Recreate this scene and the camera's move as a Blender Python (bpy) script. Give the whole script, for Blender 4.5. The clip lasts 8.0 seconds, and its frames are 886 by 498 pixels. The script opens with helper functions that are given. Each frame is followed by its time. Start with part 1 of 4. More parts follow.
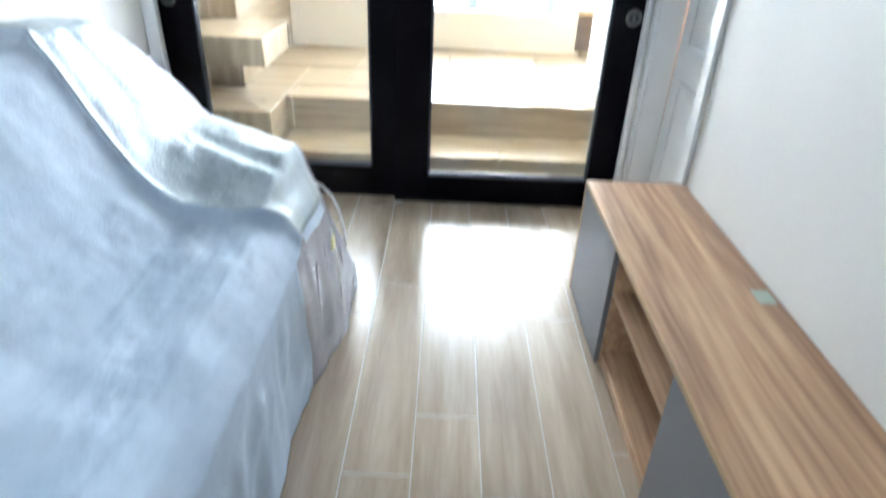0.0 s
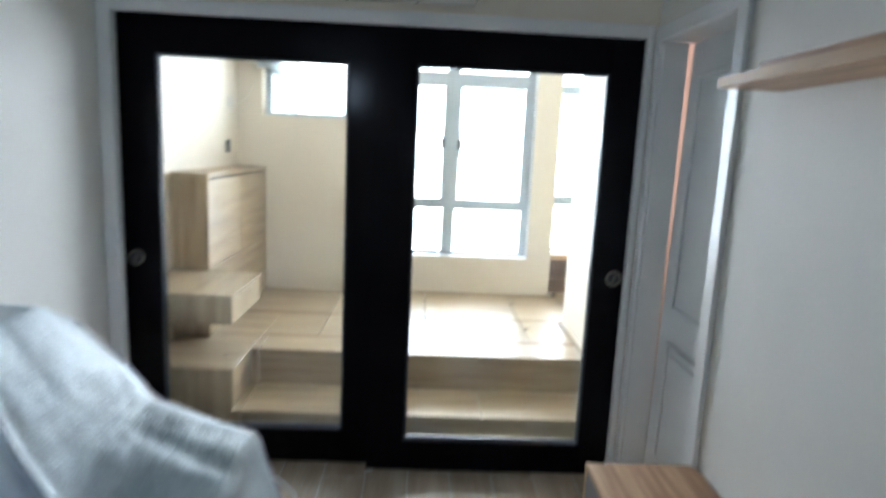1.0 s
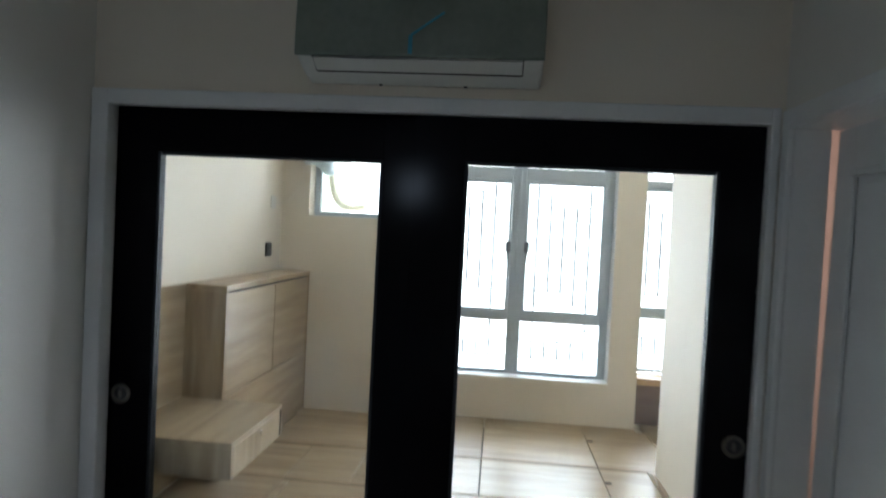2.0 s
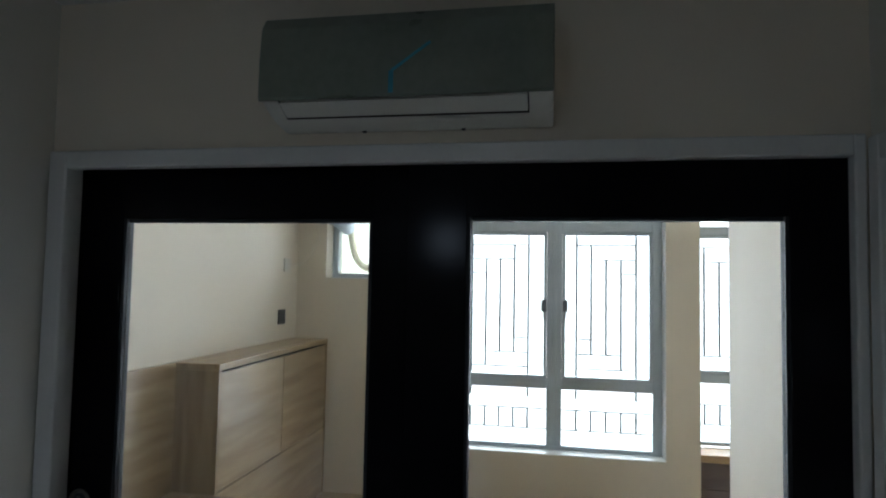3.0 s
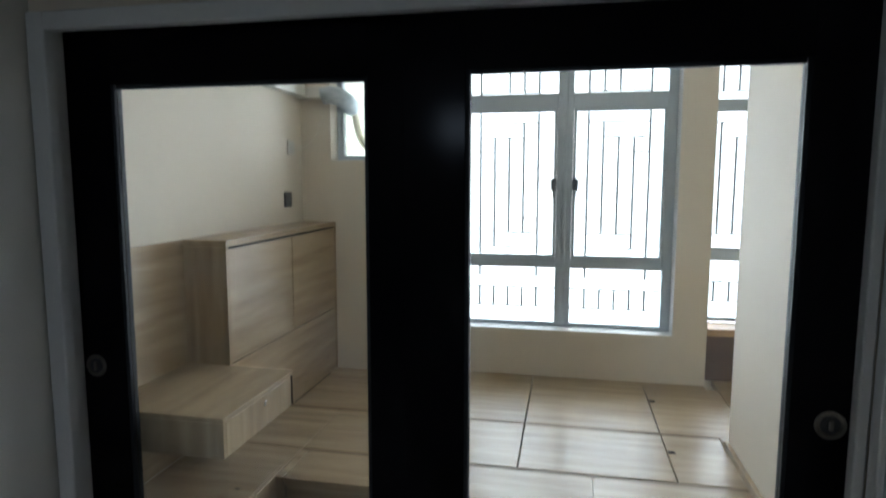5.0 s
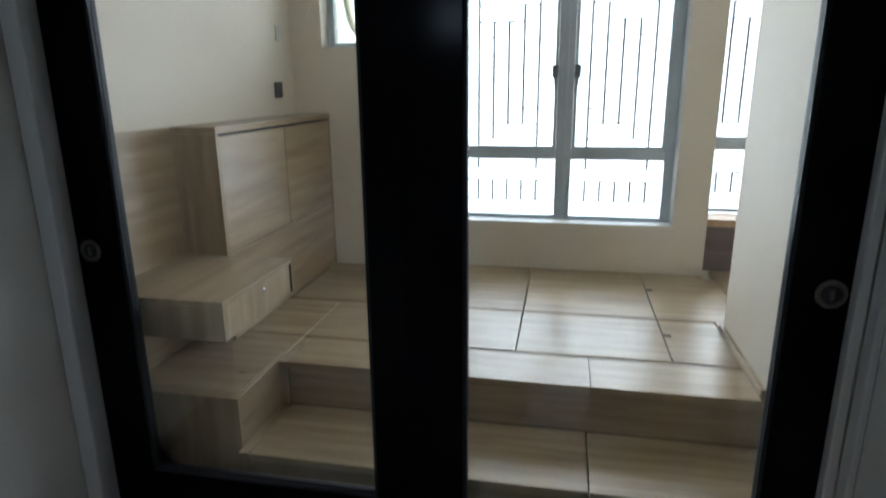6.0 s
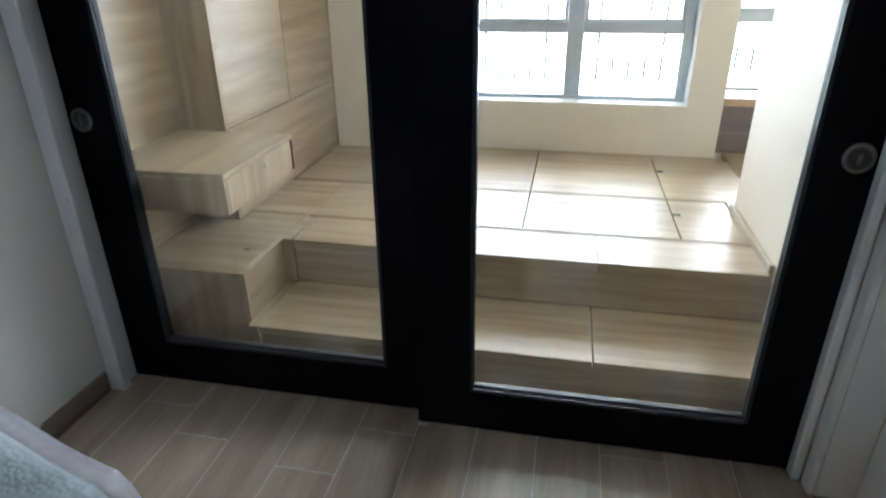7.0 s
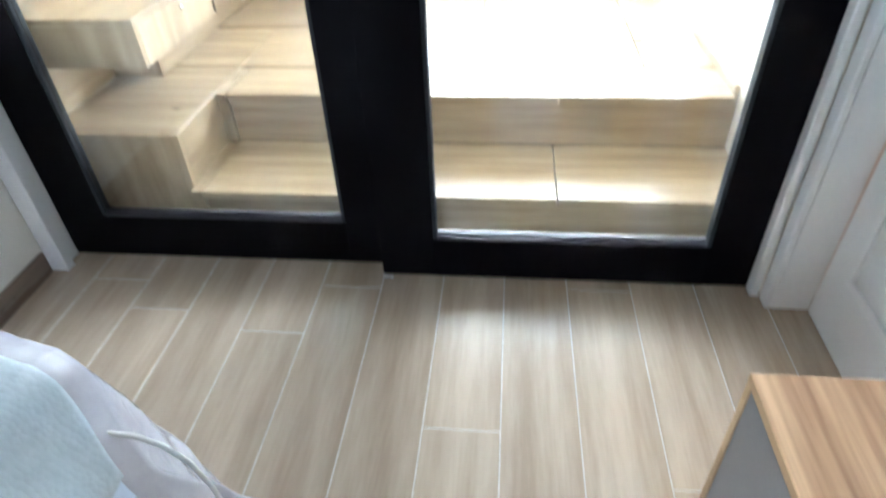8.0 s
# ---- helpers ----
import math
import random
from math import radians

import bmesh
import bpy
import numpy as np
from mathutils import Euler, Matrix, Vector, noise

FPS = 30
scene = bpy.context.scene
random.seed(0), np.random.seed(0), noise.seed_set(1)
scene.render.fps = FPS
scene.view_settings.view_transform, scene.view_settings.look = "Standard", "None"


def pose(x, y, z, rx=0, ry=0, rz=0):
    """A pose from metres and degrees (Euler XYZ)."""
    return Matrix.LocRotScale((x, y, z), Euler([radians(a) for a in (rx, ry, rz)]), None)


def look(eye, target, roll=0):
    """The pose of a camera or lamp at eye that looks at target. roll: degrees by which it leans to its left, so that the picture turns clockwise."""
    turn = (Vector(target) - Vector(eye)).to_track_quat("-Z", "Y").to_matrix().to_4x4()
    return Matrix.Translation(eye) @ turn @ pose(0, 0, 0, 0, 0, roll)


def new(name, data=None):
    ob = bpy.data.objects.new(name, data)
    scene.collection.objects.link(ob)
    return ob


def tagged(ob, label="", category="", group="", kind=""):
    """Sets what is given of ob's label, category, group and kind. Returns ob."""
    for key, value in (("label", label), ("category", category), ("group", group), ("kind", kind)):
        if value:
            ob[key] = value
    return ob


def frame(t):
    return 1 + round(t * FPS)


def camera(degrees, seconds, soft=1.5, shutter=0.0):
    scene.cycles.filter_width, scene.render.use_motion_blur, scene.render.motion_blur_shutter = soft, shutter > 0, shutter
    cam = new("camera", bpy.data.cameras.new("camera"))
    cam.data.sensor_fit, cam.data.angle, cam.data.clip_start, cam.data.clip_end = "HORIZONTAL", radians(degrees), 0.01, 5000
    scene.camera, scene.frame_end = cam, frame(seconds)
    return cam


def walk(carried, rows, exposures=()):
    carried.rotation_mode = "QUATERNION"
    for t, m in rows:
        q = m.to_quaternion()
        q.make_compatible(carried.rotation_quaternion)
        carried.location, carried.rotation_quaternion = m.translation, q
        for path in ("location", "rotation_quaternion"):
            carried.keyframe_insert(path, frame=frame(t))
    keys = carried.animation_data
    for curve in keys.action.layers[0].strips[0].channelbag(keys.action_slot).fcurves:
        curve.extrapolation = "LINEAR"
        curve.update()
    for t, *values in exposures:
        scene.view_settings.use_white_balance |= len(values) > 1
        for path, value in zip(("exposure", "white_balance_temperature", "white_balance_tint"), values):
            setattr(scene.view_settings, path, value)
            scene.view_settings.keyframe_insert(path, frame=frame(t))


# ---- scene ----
cam = camera(72.1, 8.0, soft=2.0, shutter=0.55)
PATH = [
    (0, (0.268, -3.022, 1.426), (0.274, -1.283, 0.438), 2.4),
    (0.3, (0.268, -2.967, 1.469), (0.276, -1.132, 0.675), 2.7),
    (0.5, (0.267, -2.932, 1.487), (0.268, -1.045, 0.826), 2.5),
    (0.7, (0.264, -2.885, 1.544), (0.279, -0.964, 0.989), 3.2),
    (0.8, (0.263, -2.842, 1.543), (0.271, -0.897, 1.077), 3.0),
    (1, (0.224, -2.74, 1.557), (0.299, -0.768, 1.226), 2.7),
    (1.2, (0.228, -2.637, 1.608), (0.381, -0.657, 1.365), 2.6),
    (1.5, (0.235, -2.464, 1.631), (0.355, -0.476, 1.455), 1.5),
    (2, (0.311, -2.103, 1.654), (0.128, -0.112, 1.602), 2.9),
    (2.2, (0.315, -1.985, 1.689), (0.108, 0.005, 1.681), 2.3),
    (3.3, (0.452, -1.688, 1.718), (0.075, 0.272, 1.838), 1.0),
    (3.5, (0.458, -1.684, 1.714), (0.108, 0.282, 1.822), 0.6),
    (4, (0.449, -1.69, 1.685), (0.077, 0.275, 1.703), 0.8),
    (4.5, (0.452, -1.681, 1.654), (0.058, 0.277, 1.558), 0.4),
    (5.8, (0.453, -1.626, 1.527), (0.066, 0.276, 1.072), -0.5),
    (6, (0.448, -1.623, 1.51), (0.068, 0.271, 0.99), -0.5),
    (6.5, (0.445, -1.61, 1.468), (0.068, 0.23, 0.78), -0.9),
    (7, (0.427, -1.598, 1.418), (0.059, 0.179, 0.578), -0.6),
    (7.5, (0.396, -1.584, 1.379), (0.1, 0.136, 0.403), -1.1),
    (8, (0.401, -1.525, 1.328), (0.204, 0.034, 0.091), -2.7),
]
# seconds, stops, kelvin
EXPOSURE = [(0.0, 1.48, 5500), (0.5, 1.18, 5480), (1.0, 0.3, 5550), (1.5, -0.4, 5700), (2.0, -0.9, 5700), (3.5, -1.55, 5700), (4.0, -1.55, 5700),
            (4.5, -1.5, 5700), (6.0, -1.4, 5600), (6.5, -0.95, 5500), (7.0, -0.2, 5600), (7.5, 0.60, 5550), (8.0, 1.42, 5500)]
walk(cam, [(t, look(eye, target, roll)) for t, eye, target, roll in PATH], [(t, stops, kelvin, 10) for t, stops, kelvin in EXPOSURE])

# ---- light: overcast daylight outside the windows, cool daylight behind, a warm lamp in the hall ----
world = bpy.data.worlds.new("world")
scene.world = world
world.use_nodes = True
sky = world.node_tree.nodes.new("ShaderNodeTexSky")
sky.sky_type, sky.sun_disc, sky.sun_elevation, sky.sun_rotation = "NISHITA", False, radians(40), radians(150)
world.node_tree.links.new(sky.outputs[0], world.node_tree.nodes["Background"].inputs[0])
world.node_tree.nodes["Background"].inputs[1].default_value = 0.12


def area_lamp(name, eye, target, width, height, watts, colour):
    data = bpy.data.lights.new(name, "AREA")
    data.shape, data.size, data.size_y, data.energy, data.color = "RECTANGLE", width, height, watts, colour
    ob = new(name, data)
    ob.matrix_world = look(eye, target)
    return ob


area_lamp("sky_light_windows", (0.66, 2.95, 1.6), (0.66, 0, 1.6), 4.2, 2.6, 545, (0.96, 0.98, 1.0))
area_lamp("sky_light_rear_window", (-0.72, -4.90, 2.17), (-0.72, 0, 2.17), 0.32, 0.32, 6.6, (0.77, 0.88, 1.0))
area_lamp("hall_lamp", (1.62, -0.46, 1.65), (1.38, -0.02, 1.62), 0.2, 1.3, 3.4, (1.0, 0.70, 0.55))


# ---- materials ----
def mat(name, a, b, rough=0.5, metal=0.0, scale=6.0, stretch=(1, 1, 1), fine=60.0, bump=0.1, rough_var=0.1, coat=0.0, spec=0.5, piece=0.0, grain=0.35):
    """A surface that varies between the colours a and b at a coarse and a fine scale; piece: how far each piece differs; grain: share of the fine scale."""
    m = bpy.data.materials.new(name)
    m.use_nodes = True
    nt = m.node_tree
    n, l = nt.nodes, nt.links
    p = n["Principled BSDF"]
    tc, mp = n.new("ShaderNodeTexCoord"), n.new("ShaderNodeMapping")
    mp.inputs["Scale"].default_value = stretch
    info, add = n.new("ShaderNodeObjectInfo"), n.new("ShaderNodeVectorMath")
    mul = n.new("ShaderNodeVectorMath")
    mul.operation = "SCALE"
    l.new(info.outputs["Random"], mul.inputs["Scale"])
    mul.inputs[0].default_value = (7.3, 5.1, 9.7)
    l.new(tc.outputs["Object"], add.inputs[0])
    l.new(mul.outputs[0], add.inputs[1])
    l.new(add.outputs[0], mp.inputs["Vector"])
    big, small = n.new("ShaderNodeTexNoise"), n.new("ShaderNodeTexNoise")
    big.inputs["Scale"].default_value, big.inputs["Detail"].default_value = scale, 5
    small.inputs["Scale"].default_value, small.inputs["Detail"].default_value = fine, 3
    l.new(mp.outputs[0], big.inputs["Vector"])
    l.new(mp.outputs[0], small.inputs["Vector"])
    mixf = n.new("ShaderNodeMath")
    mixf.operation = "MULTIPLY_ADD"
    l.new(small.outputs[0], mixf.inputs[0])
    mixf.inputs[1].default_value = grain
    l.new(big.outputs[0], mixf.inputs[2])
    ramp = n.new("ShaderNodeValToRGB")
    ramp.color_ramp.elements[0].position, ramp.color_ramp.elements[1].position = 0.305 + grain / 2, 0.685 + grain / 2
    ramp.color_ramp.elements[0].color, ramp.color_ramp.elements[1].color = (*a, 1), (*b, 1)
    l.new(mixf.outputs[0], ramp.inputs[0])
    colour = ramp.outputs[0]
    if piece:
        hsv, val = n.new("ShaderNodeHueSaturation"), n.new("ShaderNodeMapRange")
        l.new(info.outputs["Random"], val.inputs[0])
        val.inputs[3].default_value, val.inputs[4].default_value = 1 - piece, 1 + piece
        l.new(val.outputs[0], hsv.inputs["Value"])
        l.new(colour, hsv.inputs["Color"])
        colour = hsv.outputs[0]
    l.new(colour, p.inputs["Base Color"])
    rr = n.new("ShaderNodeMapRange")
    l.new(big.outputs[0], rr.inputs[0])
    rr.inputs[3].default_value, rr.inputs[4].default_value = max(0.02, rough - rough_var), min(1, rough + rough_var)
    l.new(rr.outputs[0], p.inputs["Roughness"])
    p.inputs["Metallic"].default_value = metal
    p.inputs["Coat Weight"].default_value = coat
    p.inputs["Specular IOR Level"].default_value = spec
    if bump:
        bp = n.new("ShaderNodeBump")
        bp.inputs["Strength"].default_value, bp.inputs["Distance"].default_value = bump, 0.002
        l.new(mixf.outputs[0], bp.inputs["Height"])
        l.new(bp.outputs[0], p.inputs["Normal"])
    return m


def glass(name, tint=(0.97, 0.985, 0.975)):
    m = bpy.data.materials.new(name)
    m.use_nodes = True
    n, l = m.node_tree.nodes, m.node_tree.links
    n.remove(n["Principled BSDF"])
    tr, gl, fr, mix = n.new("ShaderNodeBsdfTransparent"), n.new("ShaderNodeBsdfGlossy"), n.new("ShaderNodeFresnel"), n.new("ShaderNodeMixShader")
    tr.inputs[0].default_value = (*tint, 1)
    gl.inputs["Roughness"].default_value = 0.03
    fr.inputs["IOR"].default_value = 1.35
    l.new(fr.outputs[0], mix.inputs[0])
    l.new(tr.outputs[0], mix.inputs[1])
    l.new(gl.outputs[0], mix.inputs[2])
    # faint smears of dust on the glass
    tc, mp, tex, ramp, dust, film = n.new("ShaderNodeTexCoord"), n.new("ShaderNodeMapping"), n.new("ShaderNodeTexNoise"), n.new("ShaderNodeMapRange"), n.new("ShaderNodeBsdfTranslucent"), n.new("ShaderNodeMixShader")
    mp.inputs["Scale"].default_value = (5.0, 5.0, 1.6)
    tex.inputs["Scale"].default_value, tex.inputs["Detail"].default_value, tex.inputs["Distortion"].default_value = 1.6, 7, 0.8
    ramp.inputs["From Min"].default_value, ramp.inputs["From Max"].default_value, ramp.inputs["To Max"].default_value = 0.45, 0.80, 0.020
    dust.inputs[0].default_value = (0.8, 0.85, 0.9, 1)
    l.new(tc.outputs["Object"], mp.inputs["Vector"])
    l.new(mp.outputs[0], tex.inputs["Vector"])
    l.new(tex.outputs[0], ramp.inputs["Value"])
    l.new(ramp.outputs[0], film.inputs[0])
    l.new(mix.outputs[0], film.inputs[1])
    l.new(dust.outputs[0], film.inputs[2])
    l.new(film.outputs[0], n["Material Output"].inputs[0])
    return m


def glow(name, colour, strength):
    m = bpy.data.materials.new(name)
    m.use_nodes = True
    n, l = m.node_tree.nodes, m.node_tree.links
    e = n.new("ShaderNodeEmission")
    e.inputs[0].default_value, e.inputs[1].default_value = (*colour, 1), strength
    l.new(e.outputs[0], n["Material Output"].inputs[0])
    return m


OAK_A, OAK_B = (0.266, 0.190, 0.106), (0.432, 0.332, 0.207)
OAK_X = mat("oak_laminate_grain_along", OAK_A, OAK_B, 0.33, stretch=(0.10, 1.5, 1.5), scale=13, fine=70, bump=0.06, piece=0.05)
OAK_Y = mat("oak_laminate_grain_across", OAK_A, OAK_B, 0.38, stretch=(1.5, 0.10, 1.5), scale=13, fine=70, bump=0.06, piece=0.05)
OAK_Z = mat("oak_laminate_grain_upright", OAK_A, OAK_B, 0.38, stretch=(1.5, 1.5, 0.10), scale=13, fine=70, bump=0.06, piece=0.05)
WALNUT = mat("warm_wood_laminate", (0.29, 0.158, 0.082), (0.68, 0.452, 0.258), 0.42, stretch=(1.0, 0.045, 1.0), scale=7, fine=58, bump=0.08, grain=0.6)
# Oak darkened by colour to stand in for the rail's shade and missing sheen.
RAIL_OAK_SHADED = mat("matt_oak_rail_shaded", (0.165, 0.118, 0.070), (0.255, 0.190, 0.120), 0.62, stretch=(0.10, 1.5, 1.5), scale=13, fine=70, bump=0.06)
EDGE = mat("pale_wood_edging", (0.40, 0.25, 0.12), (0.55, 0.37, 0.19), 0.45, stretch=(1.5, 0.1, 1.5), scale=8)
TILE = mat("wood_look_tile", (0.352, 0.278, 0.200), (0.490, 0.404, 0.302), 0.22, stretch=(1.7, 0.14, 1), scale=8, fine=55, bump=0.05, rough_var=0.06, piece=0.06)
GROUT = mat("pale_grout", (0.48, 0.46, 0.41), (0.60, 0.58, 0.52), 0.8, scale=30)
SKIRT = mat("brown_skirting_tile", (0.16, 0.115, 0.085), (0.25, 0.19, 0.14), 0.3, stretch=(1, 0.15, 1), scale=8)
WALL = mat("cream_wall_paint", (0.70, 0.68, 0.62), (0.76, 0.74, 0.68), 0.7, scale=1.4, fine=160, bump=0.05)
WALL_IN = mat("warm_cream_wall_paint", (0.735, 0.665, 0.550), (0.785, 0.715, 0.600), 0.7, scale=1.4, fine=160, bump=0.05)
CEIL = mat("white_ceiling_paint", (0.72, 0.71, 0.68), (0.78, 0.77, 0.74), 0.8, scale=2, fine=120, bump=0.04)
TRIM = mat("white_gloss_paint", (0.69, 0.70, 0.69), (0.76, 0.765, 0.755), 0.32, scale=3, fine=90, bump=0.03)
BLACK = mat("black_stained_wood", (0.0044, 0.0037, 0.0048), (0.0064, 0.0053, 0.0064), 0.13, stretch=(1, 1, 1), scale=2, fine=9, bump=0, rough_var=0.0, spec=0.065)
BEAD = mat("black_glazing_bead", (0.018, 0.021, 0.025), (0.028, 0.032, 0.036), 0.5, scale=12, bump=0.02, spec=0.25)
# Bottom-bead copy: window sheen helped by a lighter, glossier surface than BEAD.
BEAD_SHINE = mat("glossy_black_glazing_bead", (0.035, 0.035, 0.042), (0.05, 0.05, 0.058), 0.30, scale=12, bump=0, rough_var=0.02, spec=0.35)
ALU = mat("grey_aluminium", (0.46, 0.52, 0.57), (0.56, 0.62, 0.67), 0.35, metal=0.1, scale=5, fine=100, bump=0.03)
IRON = mat("dark_iron_bar", (0.045, 0.045, 0.048), (0.075, 0.075, 0.08), 0.6, scale=20)
HANDLE = mat("grey_painted_metal", (0.13, 0.145, 0.165), (0.18, 0.20, 0.22), 0.45, scale=20, bump=0.02)
CHROME = mat("brushed_nickel", (0.18, 0.165, 0.14), (0.28, 0.255, 0.22), 0.36, metal=1.0, scale=30, bump=0.03)
STEEL = mat("bright_chrome", (0.70, 0.70, 0.68), (0.80, 0.80, 0.78), 0.18, metal=1.0, scale=20, bump=0)
GREY = mat("grey_lacquer", (0.150, 0.150, 0.155), (0.185, 0.185, 0.19), 0.35, scale=2, fine=120, bump=0.02)
# Near-black put into gaps, notches and slits for the shade inside; also gaskets.
DARK = mat("gap_shade_and_gasket_black", (0.012, 0.010, 0.008), (0.02, 0.017, 0.014), 0.8, scale=20, bump=0)
PLASTIC = mat("white_plastic", (0.64, 0.635, 0.585), (0.70, 0.695, 0.64), 0.35, scale=4, fine=90, bump=0.02)
FILM = mat("grey_green_protective_film", (0.17, 0.20, 0.165), (0.24, 0.27, 0.225), 0.3, scale=3, fine=40, bump=0.08)
TAPE = mat("blue_tape", (0.05, 0.28, 0.42), (0.08, 0.36, 0.50), 0.4, scale=20)
SHEET = mat("bluish_white_dust_sheet", (0.43, 0.53, 0.655), (0.565, 0.66, 0.78), 0.56, scale=4.0, fine=34, stretch=(1.0, 0.6, 1.0), bump=0.5, rough_var=0.14)
SN, SL = SHEET.node_tree.nodes, SHEET.node_tree.links
bubble, fold, crease, crumple = SN.new("ShaderNodeTexVoronoi"), SN.new("ShaderNodeTexNoise"), SN.new("ShaderNodeBump"), SN.new("ShaderNodeBump")
bubble.inputs["Scale"].default_value, fold.inputs["Scale"].default_value = 110, 8
fold.inputs["Detail"].default_value, fold.inputs["Roughness"].default_value, fold.inputs["Distortion"].default_value = 4, 0.55, 0.7
crease.inputs["Strength"].default_value, crease.inputs["Distance"].default_value = 0.25, 0.002
crumple.inputs["Strength"].default_value, crumple.inputs["Distance"].default_value = 0.2, 0.012
for tex in (bubble, fold):
    SL.new(SN["Texture Coordinate"].outputs["Object"], tex.inputs["Vector"])
SL.new(fold.outputs[0], crumple.inputs["Height"])
SL.new(SN["Bump"].outputs[0], crumple.inputs["Normal"])
SL.new(bubble.outputs["Distance"], crease.inputs["Height"])
SL.new(crumple.outputs[0], crease.inputs["Normal"])
SL.new(crease.outputs[0], SN["Principled BSDF"].inputs["Normal"])
BUBBLE = mat("bubble_wrap", (0.38, 0.455, 0.50), (0.53, 0.61, 0.65), 0.34, scale=7, fine=40, bump=0.2, rough_var=0.10)
BN, BL = BUBBLE.node_tree.nodes, BUBBLE.node_tree.links
cells, dome = BN.new("ShaderNodeTexVoronoi"), BN.new("ShaderNodeBump")
cells.inputs["Scale"].default_value, cells.inputs["Randomness"].default_value = 100, 0.7
dome.inputs["Strength"].default_value, dome.inputs["Distance"].default_value, dome.invert = 0.38, 0.003, True
BL.new(BN["Texture Coordinate"].outputs["Object"], cells.inputs["Vector"])
BL.new(cells.outputs["Distance"], dome.inputs["Height"])
BL.new(BN["Bump"].outputs[0], dome.inputs["Normal"])
BL.new(dome.outputs[0], BN["Principled BSDF"].inputs["Normal"])
CLEAR = mat("clear_plastic_sheet_edge", (0.58, 0.585, 0.645), (0.74, 0.74, 0.79), 0.20, scale=9, fine=40, bump=0.4, rough_var=0.12)
see, veil = CLEAR.node_tree.nodes.new("ShaderNodeBsdfTransparent"), CLEAR.node_tree.nodes.new("ShaderNodeMixShader")
veil.inputs[0].default_value = 0.46
CLEAR.node_tree.links.new(CLEAR.node_tree.nodes["Principled BSDF"].outputs[0], veil.inputs[1])
CLEAR.node_tree.links.new(see.outputs[0], veil.inputs[2])
CLEAR.node_tree.links.new(veil.outputs[0], CLEAR.node_tree.nodes["Material Output"].inputs[0])


def crinkle(m, scale, strength, depth):
    """Adds sharp little creases on top of the material's own relief."""
    n, l = m.node_tree.nodes, m.node_tree.links
    p, tex, bp = n["Principled BSDF"], n.new("ShaderNodeTexNoise"), n.new("ShaderNodeBump")
    tex.noise_type = "RIDGED_MULTIFRACTAL"
    tex.inputs["Scale"].default_value, tex.inputs["Detail"].default_value, tex.inputs["Distortion"].default_value = scale, 3, 0.6
    bp.inputs["Strength"].default_value, bp.inputs["Distance"].default_value = strength, depth
    l.new(n["Texture Coordinate"].outputs["Object"], tex.inputs["Vector"])
    l.new(tex.outputs[0], bp.inputs["Height"])
    l.new(p.inputs["Normal"].links[0].from_socket, bp.inputs["Normal"])
    l.new(bp.outputs[0], p.inputs["Normal"])


crinkle(BUBBLE, 18, 0.14, 0.004)
crinkle(CLEAR, 26, 0.5, 0.005)
FOAM = mat("grey_blue_foam_wrap", (0.36, 0.42, 0.46), (0.55, 0.60, 0.62), 0.6, scale=25, bump=0.4)
HOSE = mat("cream_hose", (0.66, 0.60, 0.44), (0.74, 0.68, 0.52), 0.5, scale=20)
BROWN = mat("brown_wood_cladding", (0.11, 0.070, 0.052), (0.18, 0.12, 0.09), 0.45, stretch=(0.12, 1.5, 1.5), scale=9)
SALMON = mat("hall_wall_paint", (0.66, 0.54, 0.47), (0.73, 0.61, 0.53), 0.7, scale=2)
SOCKET = mat("dark_grey_socket_plastic", (0.03, 0.03, 0.032), (0.05, 0.05, 0.052), 0.4, scale=20)
GREEN = mat("pale_green_sticker", (0.36, 0.44, 0.37), (0.45, 0.52, 0.45), 0.5, scale=20)
YELLOW = mat("yellow_adhesive_tape", (0.62, 0.55, 0.22), (0.72, 0.66, 0.34), 0.35, scale=20)
PANE = glass("clear_glass")
SCREEN = mat("pale_green_translucent_sheet", (0.50, 0.52, 0.47), (0.58, 0.59, 0.54), 0.5, scale=6)
SCREEN.node_tree.nodes["Principled BSDF"].inputs["Transmission Weight"].default_value = 0.0
trans, blend = SCREEN.node_tree.nodes.new("ShaderNodeBsdfTranslucent"), SCREEN.node_tree.nodes.new("ShaderNodeMixShader")
trans.inputs[0].default_value, blend.inputs[0].default_value = (0.80, 0.82, 0.76, 1), 0.6
SCREEN.node_tree.links.new(SCREEN.node_tree.nodes["Principled BSDF"].outputs[0], blend.inputs[1])
SCREEN.node_tree.links.new(trans.outputs[0], blend.inputs[2])
SCREEN.node_tree.links.new(blend.outputs[0], SCREEN.node_tree.nodes["Material Output"].inputs[0])
SKYGLOW = glow("overcast_sky", (1.0, 0.99, 0.97), 9.0)


# ---- building helpers ----
def box(bm, x0, x1, y0, y1, z0, z1, bev=0.002, seg=1):
    t = bmesh.new()
    bmesh.ops.create_cube(t, size=1.0)
    bmesh.ops.transform(t, matrix=Matrix.LocRotScale(((x0 + x1) / 2, (y0 + y1) / 2, (z0 + z1) / 2), None, (x1 - x0, y1 - y0, z1 - z0)), verts=t.verts)
    if bev:
        bmesh.ops.bevel(t, geom=t.edges[:], offset=bev, segments=seg, profile=0.5, affect="EDGES")
    me = bpy.data.meshes.new("tmp")
    t.to_mesh(me)
    t.free()
    bm.from_mesh(me)
    bpy.data.meshes.remove(me)
    return bm


def slab(*dims, bev=0.002, seg=1):
    return box(bmesh.new(), *dims, bev=bev, seg=seg)


